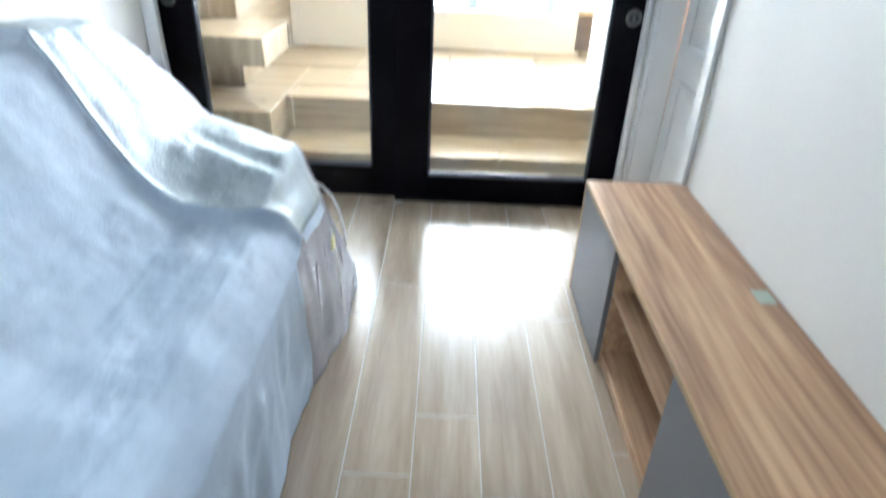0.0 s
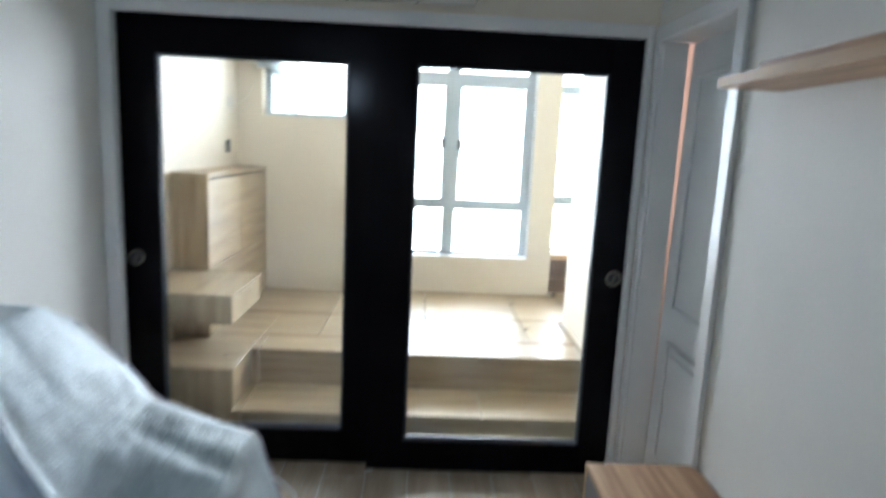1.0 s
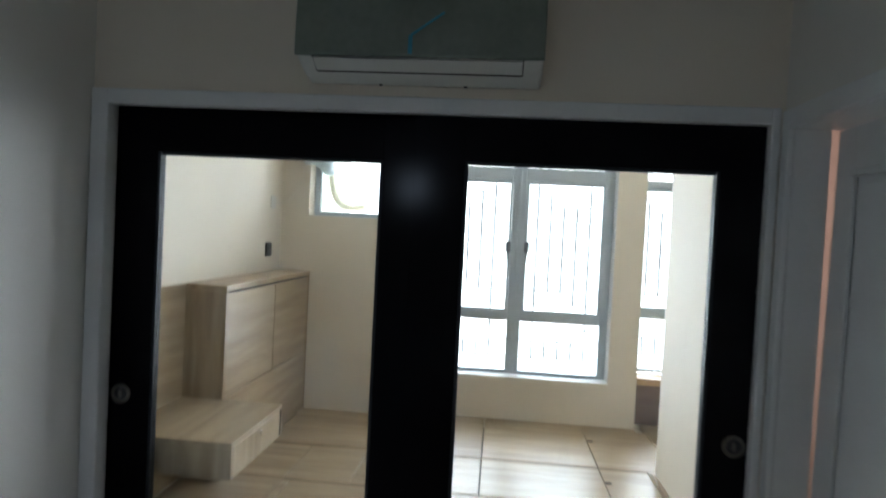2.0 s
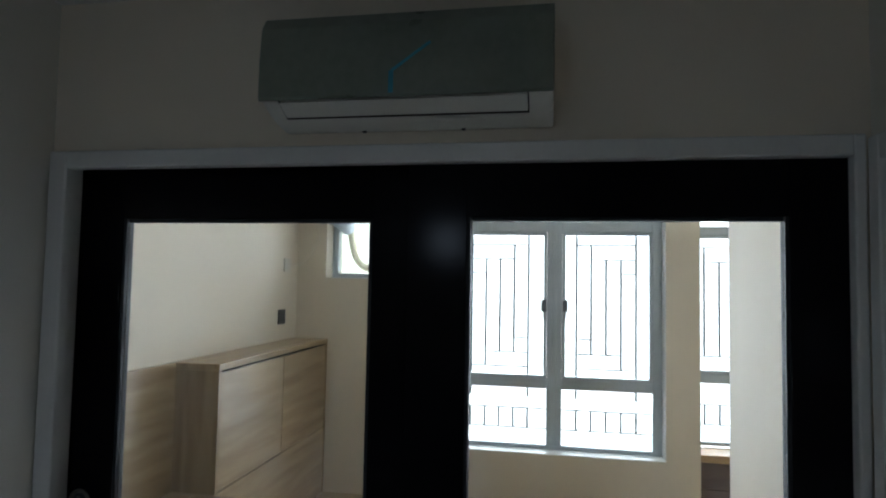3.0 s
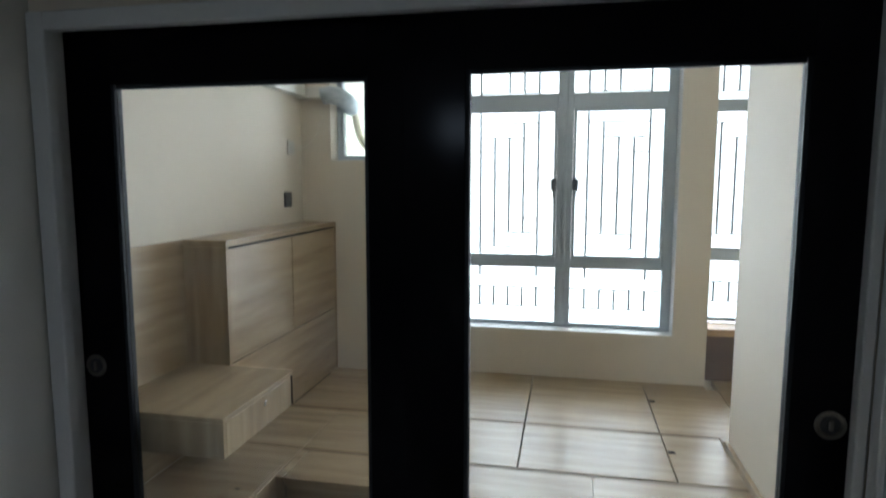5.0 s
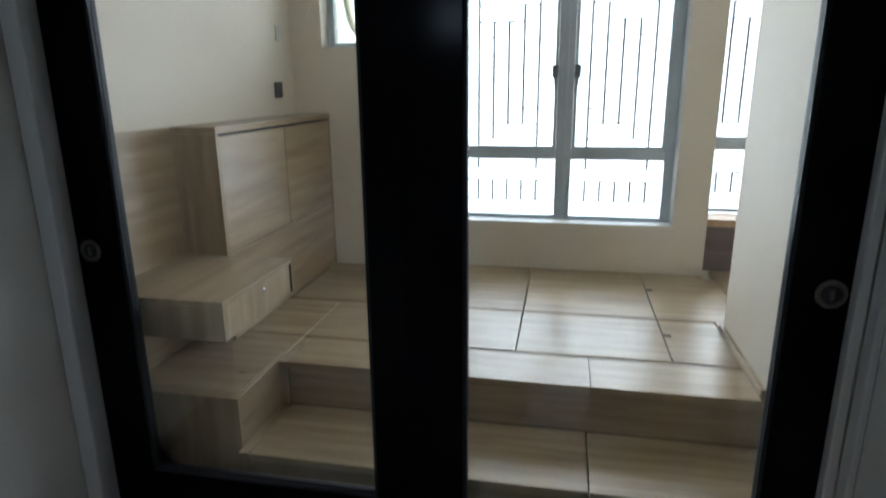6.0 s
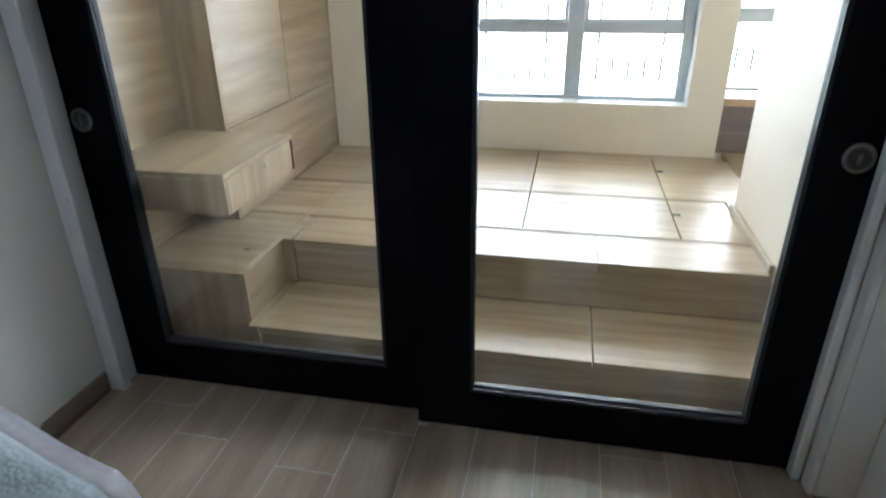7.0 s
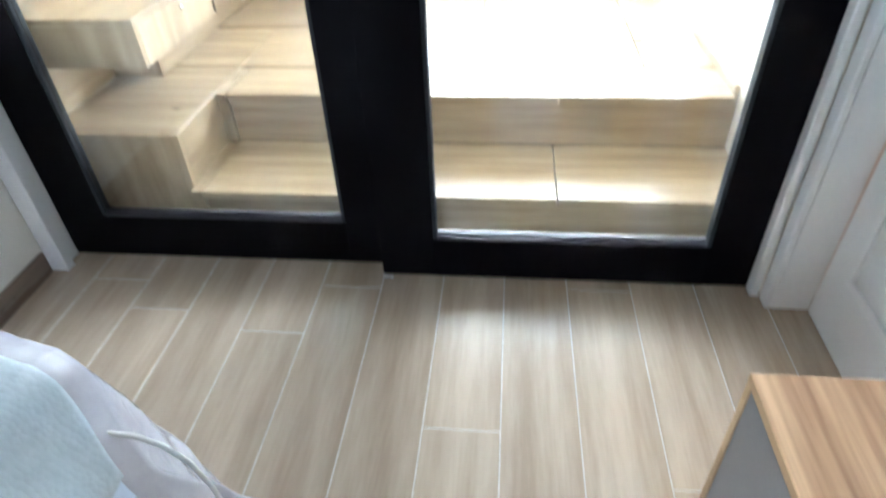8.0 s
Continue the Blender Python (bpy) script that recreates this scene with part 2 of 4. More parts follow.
def rod(bm, a, b, r, sides=8, r2=None):
    a, b = Vector(a), Vector(b)
    m = Matrix.Translation((a + b) / 2) @ (b - a).to_track_quat("Z", "Y").to_matrix().to_4x4()
    bmesh.ops.create_cone(bm, cap_ends=True, segments=sides, radius1=r, radius2=r if r2 is None else r2, depth=(b - a).length, matrix=m)
    return bm


def lathe(profile, centre, axis, sides=32):
    """A turned piece: profile of (radius, height) about an axis through centre."""
    bm = bmesh.new()
    q = Vector(axis).to_track_quat("Z", "Y").to_matrix()
    rings = []
    for r, h in profile:
        rings.append([bm.verts.new(Vector(centre) + q @ Vector((r * math.cos(k * math.tau / sides), r * math.sin(k * math.tau / sides), h))) for k in range(sides)])
    for u, v in zip(rings, rings[1:]):
        for k in range(sides):
            bm.faces.new((u[k], u[(k + 1) % sides], v[(k + 1) % sides], v[k]))
    bm.faces.new(rings[-1])
    bm.faces.new(rings[0][::-1])
    bmesh.ops.recalc_face_normals(bm, faces=bm.faces[:])
    return bm


def tube(points, r, sides=10):
    """A smooth pipe through the points."""
    bm = bmesh.new()
    pts = [Vector(p) for p in points]
    rings = []
    for i, p in enumerate(pts):
        d = (pts[min(i + 1, len(pts) - 1)] - pts[max(i - 1, 0)]).normalized()
        q = d.to_track_quat("Z", "Y").to_matrix()
        rings.append([bm.verts.new(p + q @ Vector((r * math.cos(k * math.tau / sides), r * math.sin(k * math.tau / sides), 0))) for k in range(sides)])
    for u, v in zip(rings, rings[1:]):
        for k in range(sides):
            bm.faces.new((u[k], u[(k + 1) % sides], v[(k + 1) % sides], v[k]))
    bm.faces.new(rings[-1])
    bm.faces.new(rings[0][::-1])
    bmesh.ops.recalc_face_normals(bm, faces=bm.faces[:])
    return bm


def spot(ob):
    p = Vector((0, 0, 0))
    while ob:
        p += ob.location
        ob = ob.parent
    return p


def part(name, bm, material, parent=None, label="", smooth=False):
    """Links a bmesh, built in world places, as one mesh object under its thing."""
    me = bpy.data.meshes.new(name)
    base = spot(parent)
    bmesh.ops.translate(bm, verts=bm.verts, vec=-base)
    bm.to_mesh(me)
    bm.free()
    me.materials.append(material)
    if smooth:
        for f in me.polygons:
            f.use_smooth = True
    ob = new(name, me)
    ob.parent = parent
    if label:
        tagged(ob, label)
    return ob


def thing(name, label, category, place, group="", kind=""):
    ob = new(name)
    ob.location = place
    ob.empty_display_size = 0.1
    return tagged(ob, label, category, group, kind)


def structure(name, bm, material, label, category):
    return tagged(part(name, bm, material), label, category, kind="structure")


# ---- plan (metres): sliding doors at y = 0, living room at y < 0, raised room at y > 0 ----
LX, RX = -1.172, 1.216            # living room side walls
IX, JX = -1.19, 1.20              # raised room side walls
BY = 2.06                         # raised room window wall
HIGH = 2.60
PZ, SZ = 0.405, 0.205             # platform and lower step heights
REAR = -4.8

structure("wall_west", slab(LX - 0.1, LX, REAR, -0.02, 0, HIGH, bev=0), WALL, "cream painted plaster wall beside the covered sofa", "wall")
b = slab(RX, RX + 0.1, REAR, -0.805, 0, HIGH, bev=0)
box(b, RX, RX + 0.1, -0.805, -0.02, 2.10, HIGH, bev=0)
structure("wall_east", b, WALL, "pale painted plaster wall behind the low cabinet", "wall")
b = slab(-1.3, 2.5, -0.02, 0.10, 2.106, HIGH, bev=0)
box(b, -1.3, -1.148, -0.02, 0.10, 0, 2.106, bev=0)
box(b, 1.19, 1.33, -0.02, 0.10, 0, 2.106, bev=0)
# warmer paint colour here stands in for light bounced from the raised room
structure("wall_north", b, WALL_IN, "cream wall above the sliding glass doors, its colour warmed for bounced light", "wall")
b = slab(-1.3, -0.89, REAR - 0.15, REAR, 0, HIGH, bev=0)
box(b, -0.55, 1.4, REAR - 0.15, REAR, 0, HIGH, bev=0)
box(b, -0.89, -0.55, REAR - 0.15, REAR, 0, 2.00, bev=0)
box(b, -0.89, -0.55, REAR - 0.15, REAR, 2.34, HIGH, bev=0)
structure("wall_south", b, WALL, "cream painted wall behind the living area with a window", "wall")
structure("ceiling", slab(-1.4, 1.33, REAR - 0.2, 0.0, HIGH, HIGH + 0.1, bev=0), CEIL, "white painted flat ceiling of the living room", "ceiling")
structure("ceiling_raised_room", slab(-1.4, 2.6, 0.10, 2.7, HIGH, HIGH + 0.1, bev=0), CEIL, "white painted flat ceiling over the raised room", "ceiling")
# raised room
structure("wall_raised_west", slab(IX - 0.1, IX, 0.10, BY, 0, HIGH, bev=0), WALL_IN, "warm cream painted wall above the wooden cabinet", "wall")
structure("wall_partition", slab(JX, JX + 0.12, 0.10, 1.20, 0, HIGH, bev=0.003), WALL_IN, "short cream painted partition wall beside the platform", "wall")
structure("wall_raised_east", box(slab(2.4, 2.5, 0.10, 2.6, 0, HIGH, bev=0), 1.3205, 2.4, 0.04, 0.1, 0, HIGH, bev=0), WALL_IN, "cream painted side wall of the raised room", "wall")
W1 = (-0.235, 1.085, 0.690, 2.46)       # main window opening: x, x, z, z
W2 = (1.215, 2.15, 0.725, 2.46)         # side window
W3 = (-0.995, -0.36, 1.728, 2.46)       # small high window
BW, STEP = 1.965, -0.31                 # the wall steps forward round the small window, a step fitted to the camera's view
b = slab(IX - 0.1, W3[0], BW, BY + 0.2, 0, HIGH, bev=0)
box(b, W3[0], W3[1], BW, BY + 0.2, 0, W3[2], bev=0)
box(b, W3[0], W3[1], BW, BY + 0.2, W3[3], HIGH, bev=0)
box(b, W3[1], STEP, BW, BY + 0.2, 0, HIGH, bev=0)
box(b, STEP, W1[0], BY, BY + 0.2, 0, HIGH, bev=0)
box(b, W1[0], W1[1], BY, BY + 0.2, 0, W1[2], bev=0)
box(b, W1[0], W1[1], BY, BY + 0.2, W1[3], HIGH, bev=0)
box(b, W1[1], 1.275, BY, BY + 0.42, 0, HIGH, bev=0)
structure("wall_window", b, WALL_IN, "cream painted outer wall with large and small windows", "wall")
b = slab(1.275, 2.5, 2.18, 2.5, 0, 0.68, bev=0)
box(b, 1.275, 2.5, 2.18, 2.5, 2.46, HIGH, bev=0)
box(b, W2[1], 2.5, 2.30, 2.5, 0.68, 2.46, bev=0)
structure("wall_bay", b, WALL_IN, "cream painted bay wall round the side window", "wall")
# hall behind the panelled door
b = slab(2.3, 2.4, -1.2, -0.02, 0, HIGH, bev=0)
box(b, RX + 0.1, 2.4, -1.3, -1.2, 0, HIGH, bev=0)
box(b, 1.3305, 2.4, -0.02, 0.0, 0, 2.1055, bev=0)
structure("wall_hall", b, SALMON, "salmon tinted hall wall behind the panelled door", "wall")
structure("ceiling_hall", slab(1.33, 2.4, -1.3, -0.02, HIGH, HIGH + 0.1, bev=0), CEIL, "white hall ceiling", "ceiling")
# outside
structure("backdrop", slab(-14, 14, 7.0, 7.1, -6, 14, bev=0), SKYGLOW, "blank white overcast sky outside the windows", "sky")

# ---- floor of wood-look tiles ----
floor = structure("floor", box(slab(-1.28, 1.34, REAR - 0.15, 0.6, -0.06, -0.0012, bev=0), 1.34, 2.4, -1.3, 0.6, -0.06, -0.0012, bev=0), GROUT, "beige wood-look plank tile floor with pale grout", "floor")
OFFSETS = {-6: -0.45, -5: -0.07, -4: -0.204, -3: -0.78, -2: -0.282, -1: -0.065, 0: -0.83, 1: -0.592, 2: -0.90, 3: -0.04, 4: -0.72, 5: -0.95, 6: -0.5}
TW, TL, GAP = 0.2005, 1.0, 0.0038


def plank_mesh(w, l):
    bm = slab(-w / 2, w / 2, -l / 2, l / 2, -0.008, 0, bev=0.0012)
    me = bpy.data.meshes.new("tile")
    bm.to_mesh(me)
    bm.free()
    me.materials.append(TILE)
    return me


full_plank = plank_mesh(TW - GAP, TL - GAP)


def lay_tiles():
    for k in range(-6, 7):
        x0, x1 = max(0.007 + k * TW, LX), min(0.007 + (k + 1) * TW, 1.36)
        if x1 - x0 < 0.02:
            continue
        y1 = OFFSETS[k] + TL
        while y1 > REAR:
            a, c = max(y1 - TL, REAR), min(y1, 0.14)
            if c - a > 0.02:
                whole = x1 - x0 > TW - 0.001 and c - a > TL - 0.001
                me = full_plank if whole else plank_mesh(x1 - x0 - GAP, c - a - GAP)
                ob = new("tile", me)
                ob.location = ((x0 + x1) / 2, (a + c) / 2, 0)
                ob.parent = floor
            y1 -= TL


lay_tiles()
structure("baseboard", slab(LX, LX + 0.012, REAR, -0.045, 0.0, 0.085, bev=0.002), SKIRT, "brown wood-look tile skirting along the wall", "baseboard")

# ---- white trim round the sliding doors ----
b = slab(-1.168, -1.105, -0.042, 0.0, 0.0, 2.112, bev=0.004)
box(b, -1.147, -1.130, 0.0, 0.098, 0.0, 2.104, bev=0.001)
structure("trim_west", b, TRIM, "white painted upright door casing", "trim")
b = slab(-1.105, 1.168, -0.042, 0.0, 2.057, 2.112, bev=0.004)
structure("trim_top", b, TRIM, "white painted casing over the sliding doors", "trim")
b = slab(1.168, 1.196, -0.042, 0.0, 0.0, 2.112, bev=0.004)
structure("trim_east", b, TRIM, "white painted upright door casing in the corner", "trim")

# ---- panelled door in the side wall, ajar ----
door = thing("door_1", "white panelled door standing slightly ajar with warm light behind", "door", (1.33, -0.42, 0.0), kind="structure")
b = slab(1.196, 1.216, -0.094, -0.0425, 0.0, 2.10, bev=0.004)
box(b, 1.2165, 1.325, -0.094, -0.021, 0.0, 2.10, bev=0.001)
part("casing", b, TRIM, door)
b = slab(1.196, 1.216, -0.81, -0.742, 0.0, 2.10, bev=0.004)
box(b, 1.2165, 1.36, -0.804, -0.742, 0.0, 2.10, bev=0.001)
part("casing", b, TRIM, door)
b = slab(1.196, 1.216, -0.742, -0.094, 2.035, 2.10, bev=0.004)
box(b, 1.2165, 1.36, -0.742, -0.094, 2.035, 2.10, bev=0.001)
part("casing", b, TRIM, door)
AJAR = radians(2.75)


def swung(bm):
    """Turns what belongs to the leaf about its hinge, twisted wider at the top to fit the camera's view."""
    for v in bm.verts:
        turn = Matrix.Rotation(-AJAR * (0.22 + 0.38 * v.co.z), 3, "Z")
        v.co = Vector((1.316, -0.740, v.co.z)) + turn @ Vector((v.co.x - 1.316, v.co.y + 0.740, 0))
    return bm


leaf = part("door_leaf", swung(slab(1.310, 1.348, -0.738, -0.106, 0.008, 2.030, bev=0.002)), TRIM, door)


def moulding(y0, y1, z0, z1):
    b = bmesh.new()
    w, d = 0.022, 0.010
    for q in ((y0, y1, z0, z0 + w), (y0, y1, z1 - w, z1), (y0, y0 + w, z0 + w, z1 - w), (y1 - w, y1, z0 + w, z1 - w)):
        box(b, 1.310 - d, 1.3095, *q, bev=0.004, seg=2)
    box(b, 1.310 - 0.005, 1.3095, y0 + 0.045, y1 - 0.045, z0 + 0.045, z1 - 0.045, bev=0.003)
    part("door_panel", swung(b), TRIM, leaf, "raised moulded white panel")


moulding(-0.66, -0.215, 0.905, 1.90)
moulding(-0.66, -0.215, 0.215, 0.765)


# ---- sliding glass doors ----
def sliding_door(name, x0, x1, p0, p1, y, low, label, hx):
    """x0, x1: leaf; p0, p1: glazed opening; y: front face; low: top of the bottom rail."""
    d = thing(name, label, "sliding door", ((x0 + x1) / 2, y, 0.0), group="sliding doors", kind="structure")
    t, z0, z1, hi = 0.040, 0.006, 2.104, 1.906
    part("stile", slab(x0, p0, y, y + t, z0, z1, bev=0.0008), BLACK, d)
    part("stile", slab(p1, x1, y, y + t, z0, z1, bev=0.0008), BLACK, d)
    part("bottom_rail", slab(p0, p1, y + 0.0002, y + t - 0.0002, z0, low, bev=0.0004), BLACK, d)
    part("top_rail", slab(p0, p1, y + 0.0002, y + t - 0.0002, hi, z1, bev=0.0004), BLACK, d)
    for a, c in ((p0, p0 + 0.012), (p1 - 0.012, p1)):
        part("glazing_bead", slab(a, c, y + 0.003, y + 0.0165, low, hi, bev=0.0015, seg=2), BEAD, d)
        part("glazing_bead", slab(a, c, y + 0.0225, y + 0.0385, low, hi, bev=0.0015, seg=2), BEAD, d)
        part("gasket", slab(a + 0.0005, c + 0.0005 if a == p0 else c - 0.0005, y + 0.0167, y + 0.0223, low, hi, bev=0), DARK, d)
    part("glazing_bead", slab(p0 + 0.012, p1 - 0.012, y + 0.0015, y + 0.0385, low, low + 0.010, bev=0.002, seg=2), BEAD_SHINE, d)
    part("glazing_bead", slab(p0 + 0.012, p1 - 0.012, y + 0.016, y + 0.0385, low + 0.0102, low + 0.018, bev=0.002, seg=2), BEAD_SHINE, d)
    part("glazing_bead", slab(p0 + 0.012, p1 - 0.012, y + 0.010, y + 0.030, hi - 0.012, hi, bev=0.003, seg=2), BEAD, d)
    pane = part("pane", slab(p0 + 0.004, p1 - 0.004, y + 0.0175, y + 0.0215, low + 0.004, hi - 0.004, bev=0), PANE, d)
    pane.visible_shadow = False
    pull = part("flush_pull", lathe([(0.038, -0.001), (0.038, 0.004), (0.035, 0.006), (0.028, 0.006), (0.026, 0.003), (0.025, 0.001), (0.012, 0.0008)], (hx, y, 0.99), (0, -1, 0)), CHROME, d, "round brushed nickel flush pull", smooth=False)
    # dark disc in the shallow cup paints the shade of a deeper one
    part("recess", lathe([(0.0245, 0.0010), (0.0245, 0.0022)], (hx, y, 0.99), (0, -1, 0)), SOCKET, pull, "dark disc standing in for shade inside the pull")
    part("thumb_turn", slab(hx - 0.0055, hx + 0.0055, y - 0.010, y - 0.0024, 0.976, 1.004, bev=0.002), CHROME, pull)
    return d


sliding_door("sliding_door", -1.129, 0.045, -0.969, -0.118, 0.058, 0.167, "black framed sliding glass door behind its twin", -1.079)
sliding_door("sliding_door", 0.004, 1.189, 0.178, 1.031, 0.0, 0.152, "black framed sliding glass door standing in front", 1.125)
structure("trim_track", slab(-1.129, 1.19, 0.064, 0.099, -0.002, 0.004, bev=0.001), BLACK, "dark floor track under the sliding doors", "door track")

# ---- storage platform ----
plat = thing("storage_platform", "oak laminate raised platform with lift-up lids and a lower step", "platform", (0.2, 1.2, 0.0))
PF, NOSE = 0.525, 0.168          # platform front edge, step front edge
# carcass coloured near black so the gaps between the lids read as shade
b = slab(IX + 0.002, 2.38, PF + 0.035, BW - 0.002, 0.0, PZ - 0.042, bev=0)
part("carcass", b, DARK, plat, "carcass under the lids, blackened for the shade in the gaps")
part("riser", slab(-0.648, JX - 0.002, PF + 0.020, PF + 0.036, SZ, PZ - 0.036, bev=0.001), OAK_X, plat)
part("upright_strip", slab(-0.690, -0.650, PF + 0.006, PF + 0.036, SZ, PZ - 0.036, bev=0.0015), OAK_Z, plat)
# lower step
part("step_front", slab(-0.648, JX - 0.002, NOSE + 0.016, NOSE + 0.034, 0.012, SZ - 0.030, bev=0.001), OAK_X, plat)
part("step_carcass", slab(-0.69, JX - 0.004, NOSE + 0.036, PF + 0.018, 0.0, SZ - 0.036, bev=0), DARK, plat)
part("step_strip", slab(-0.690, -0.651, NOSE, PF + 0.004, SZ - 0.030, SZ, bev=0.0015), OAK_Y, plat)
part("step_strip", slab(-0.690, -0.651, NOSE + 0.004, NOSE + 0.034, 0.012, SZ - 0.031, bev=0.0015), OAK_Z, plat)
part("step_lid", slab(-0.648, 0.571, NOSE, PF + 0.018, SZ - 0.030, SZ, bev=0.002), OAK_X, plat)
part("step_lid", slab(0.575, JX - 0.003, NOSE, PF + 0.018, SZ - 0.030, SZ, bev=0.002), OAK_X, plat)
# lids: x, x, y, y, with a shallow oak rail between the rows
CX, G, RAIL = 0.0030, 0.0, 0.014
ROW1, ROW2 = 0.792, 1.282
LIDS = [(-0.690, -0.650, PF, ROW1 - RAIL), (-0.650, 0.5822, PF, ROW1 - RAIL), (0.5778, JX - 0.0172, PF, ROW1 - RAIL),
        (-0.690, -0.365, ROW1 + RAIL, ROW2 - RAIL), (-0.365, 0.275, ROW1 + RAIL, ROW2 - RAIL), (0.275, 0.918, ROW1 + RAIL, ROW2 - RAIL), (0.918, JX - 0.0172, ROW1 + RAIL, ROW2 - RAIL),
        (-0.975, -0.365, ROW2 + RAIL, BW - 0.002), (-0.365, 0.275, ROW2 + RAIL, BW - 0.002), (0.275, 0.918, ROW2 + RAIL, 1.99), (0.918, 1.335, ROW2 + RAIL, 1.99),
        (JX - 0.0172, 1.335, 1.202, ROW2 + RAIL), (1.335, 2.375, 0.9, 2.17), (STEP + 0.002, 0.275, BW - 0.002, BY - 0.003), (0.275, 1.275, 1.99, BY - 0.003)]
for x0, x1, y0, y1 in LIDS:
    part("lid", slab(x0 + CX, x1 - CX, y0 + G, y1 - G, PZ - 0.034, PZ, bev=0.0015), OAK_X, plat)
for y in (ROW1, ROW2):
    part("rail", slab(-0.687 if y < 1 else -0.972, JX - 0.021, y - RAIL - 0.002, y + RAIL + 0.002, PZ - 0.030, PZ - 0.0022, bev=0), RAIL_OAK_SHADED, plat, "matt oak rail between the lids, darkened for shade and lost sheen")
part("edge_strip", slab(JX - 0.020, JX - 0.001, PF + 0.03, 1.199, PZ - 0.034, PZ + 0.030, bev=0.002), OAK_Y, plat)
# flat dark plates carry the shade of finger notches; nothing is cut
for y in (1.085, 1.730):
    part("finger_notch", slab(0.9215, 0.954, y - 0.016, y + 0.016, PZ - 0.004, PZ + 0.0006, bev=0.0004), DARK, plat, "small dark plate standing in for a shaded finger notch")
# box that carries the platform forward at the side
part("box_front", slab(IX + 0.002, -0.690, 0.200, 0.218, 0.012, PZ - 0.0005, bev=0.0015), OAK_Z, plat)
part("box_side", slab(-0.708, -0.691, 0.2185, 0.8050, 0.012, PZ - 0.0005, bev=0.0015), OAK_Y, plat)
part("box_lid", slab(IX + 0.02, -0.7085, 0.2185, 0.803, PZ - 0.022, PZ - 0.001, bev=0.0015), OAK_X, plat)
part("box_lid", slab(IX + 0.02, -0.692, 0.806, 1.264, PZ - 0.022, PZ - 0.001, bev=0.0015), OAK_X, plat)
part("finger_notch", slab(-0.80, -0.775, 0.40, 0.41, PZ - 0.003, PZ - 0.0002, bev=0.0003), DARK, plat)
part("box_carcass", slab(IX + 0.02, -0.71, 0.22, 1.28, 0.0, PZ - 0.024, bev=0), DARK, plat)

# ---- floating drawer unit ----
unit = thing("drawer_unit", "floating oak laminate drawer unit with a small lock on the wall", "drawer unit", (-0.93, 0.41, 0.655))
DZ0, DZ1, DX, DY0, DY1 = 0.658, 0.803, -0.672, 0.140, 0.690
part("top_panel", slab(IX + 0.001, DX, DY0, DY1, DZ1 - 0.018, DZ1, bev=0.0015), OAK_Y, unit)
part("end_panel", slab(IX + 0.001, DX, DY0, DY0 + 0.018, DZ0, DZ1 - 0.0185, bev=0.0015), OAK_Z, unit)
part("end_panel", slab(IX + 0.001, DX, DY1 - 0.012, DY1, DZ0, DZ1 - 0.0185, bev=0.0015), OAK_Z, unit)
part("bottom_panel", slab(IX + 0.001, DX - 0.019, DY0 + 0.0185, DY1 - 0.0145, DZ0 + 0.002, DZ0 + 0.018, bev=0.001), OAK_Y, unit)
drawer = part("drawer_front", slab(DX - 0.018, DX - 0.0005, DY0 + 0.0195, DY1 - 0.030, DZ0, DZ1 - 0.0205, bev=0.0015), OAK_Z, unit)
part("lock", lathe([(0.010, 0), (0.010, 0.004), (0.007, 0.006), (0.002, 0.006)], (DX - 0.001, 0.43, 0.750), (1, 0, 0), 16), STEEL, drawer, "small chrome lock")
# near-black strips standing in for the shade in the drawer gap
part("runner", slab(DX - 0.0193, DX - 0.002, DY1 - 0.0150, DY1 - 0.0123, DZ0 + 0.002, DZ1 - 0.0195, bev=0), DARK, unit, "near-black strip standing in for shade in the drawer gap")
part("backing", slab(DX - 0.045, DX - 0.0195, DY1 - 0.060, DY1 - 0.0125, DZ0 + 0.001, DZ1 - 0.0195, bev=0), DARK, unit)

# ---- wall panel and low cabinet ----
panel = tagged(part("wall_panel", slab(IX + 0.0005, IX + 0.018, 0.104, 0.688, PZ - 0.0008, 1.350, bev=0.0015), OAK_Y), "oak laminate wall panel behind the drawer unit", "wall panel")
cab = thing("low_cabinet", "oak laminate two door cabinet against the wall", "cabinet", (-1.08, 1.38, PZ))
KX, K0, K1 = -0.972, 0.690, BW - 0.004
part("top_panel", slab(IX + 0.001, KX + 0.003, K0, K1, 1.322, 1.350, bev=0.0015), OAK_Y, cab)
part("side_panel", slab(IX + 0.001, KX + 0.002, K0, K0 + 0.020, PZ + 0.0005, 1.3215, bev=0.0015), OAK_Z, cab)
part("side_panel", slab(IX + 0.001, KX + 0.002, K1 - 0.022, K1, PZ + 0.0005, 1.3215, bev=0.0015), OAK_Z, cab)
part("carcass", slab(IX + 0.002, KX - 0.024, K0 + 0.0205, K1 - 0.0225, PZ + 0.001, 1.321, bev=0), DARK, cab)
SPLIT = 1.335
part("door", slab(KX - 0.020, KX, K0 + 0.0225, SPLIT - 0.0035, 0.808, 1.309, bev=0.0012), OAK_Y, cab)
part("door", slab(KX - 0.020, KX, SPLIT + 0.0035, K1 - 0.0285, 0.808, 1.309, bev=0.0012), OAK_Y, cab)
# near-black strip painted in for the shadow line under the top panel
part("finger_rail", slab(KX - 0.0235, KX - 0.012, K0 + 0.0225, K1 - 0.0255, 1.3092, 1.3215, bev=0.0005), DARK, cab, "near-black strip standing in for the shaded gap over the doors")
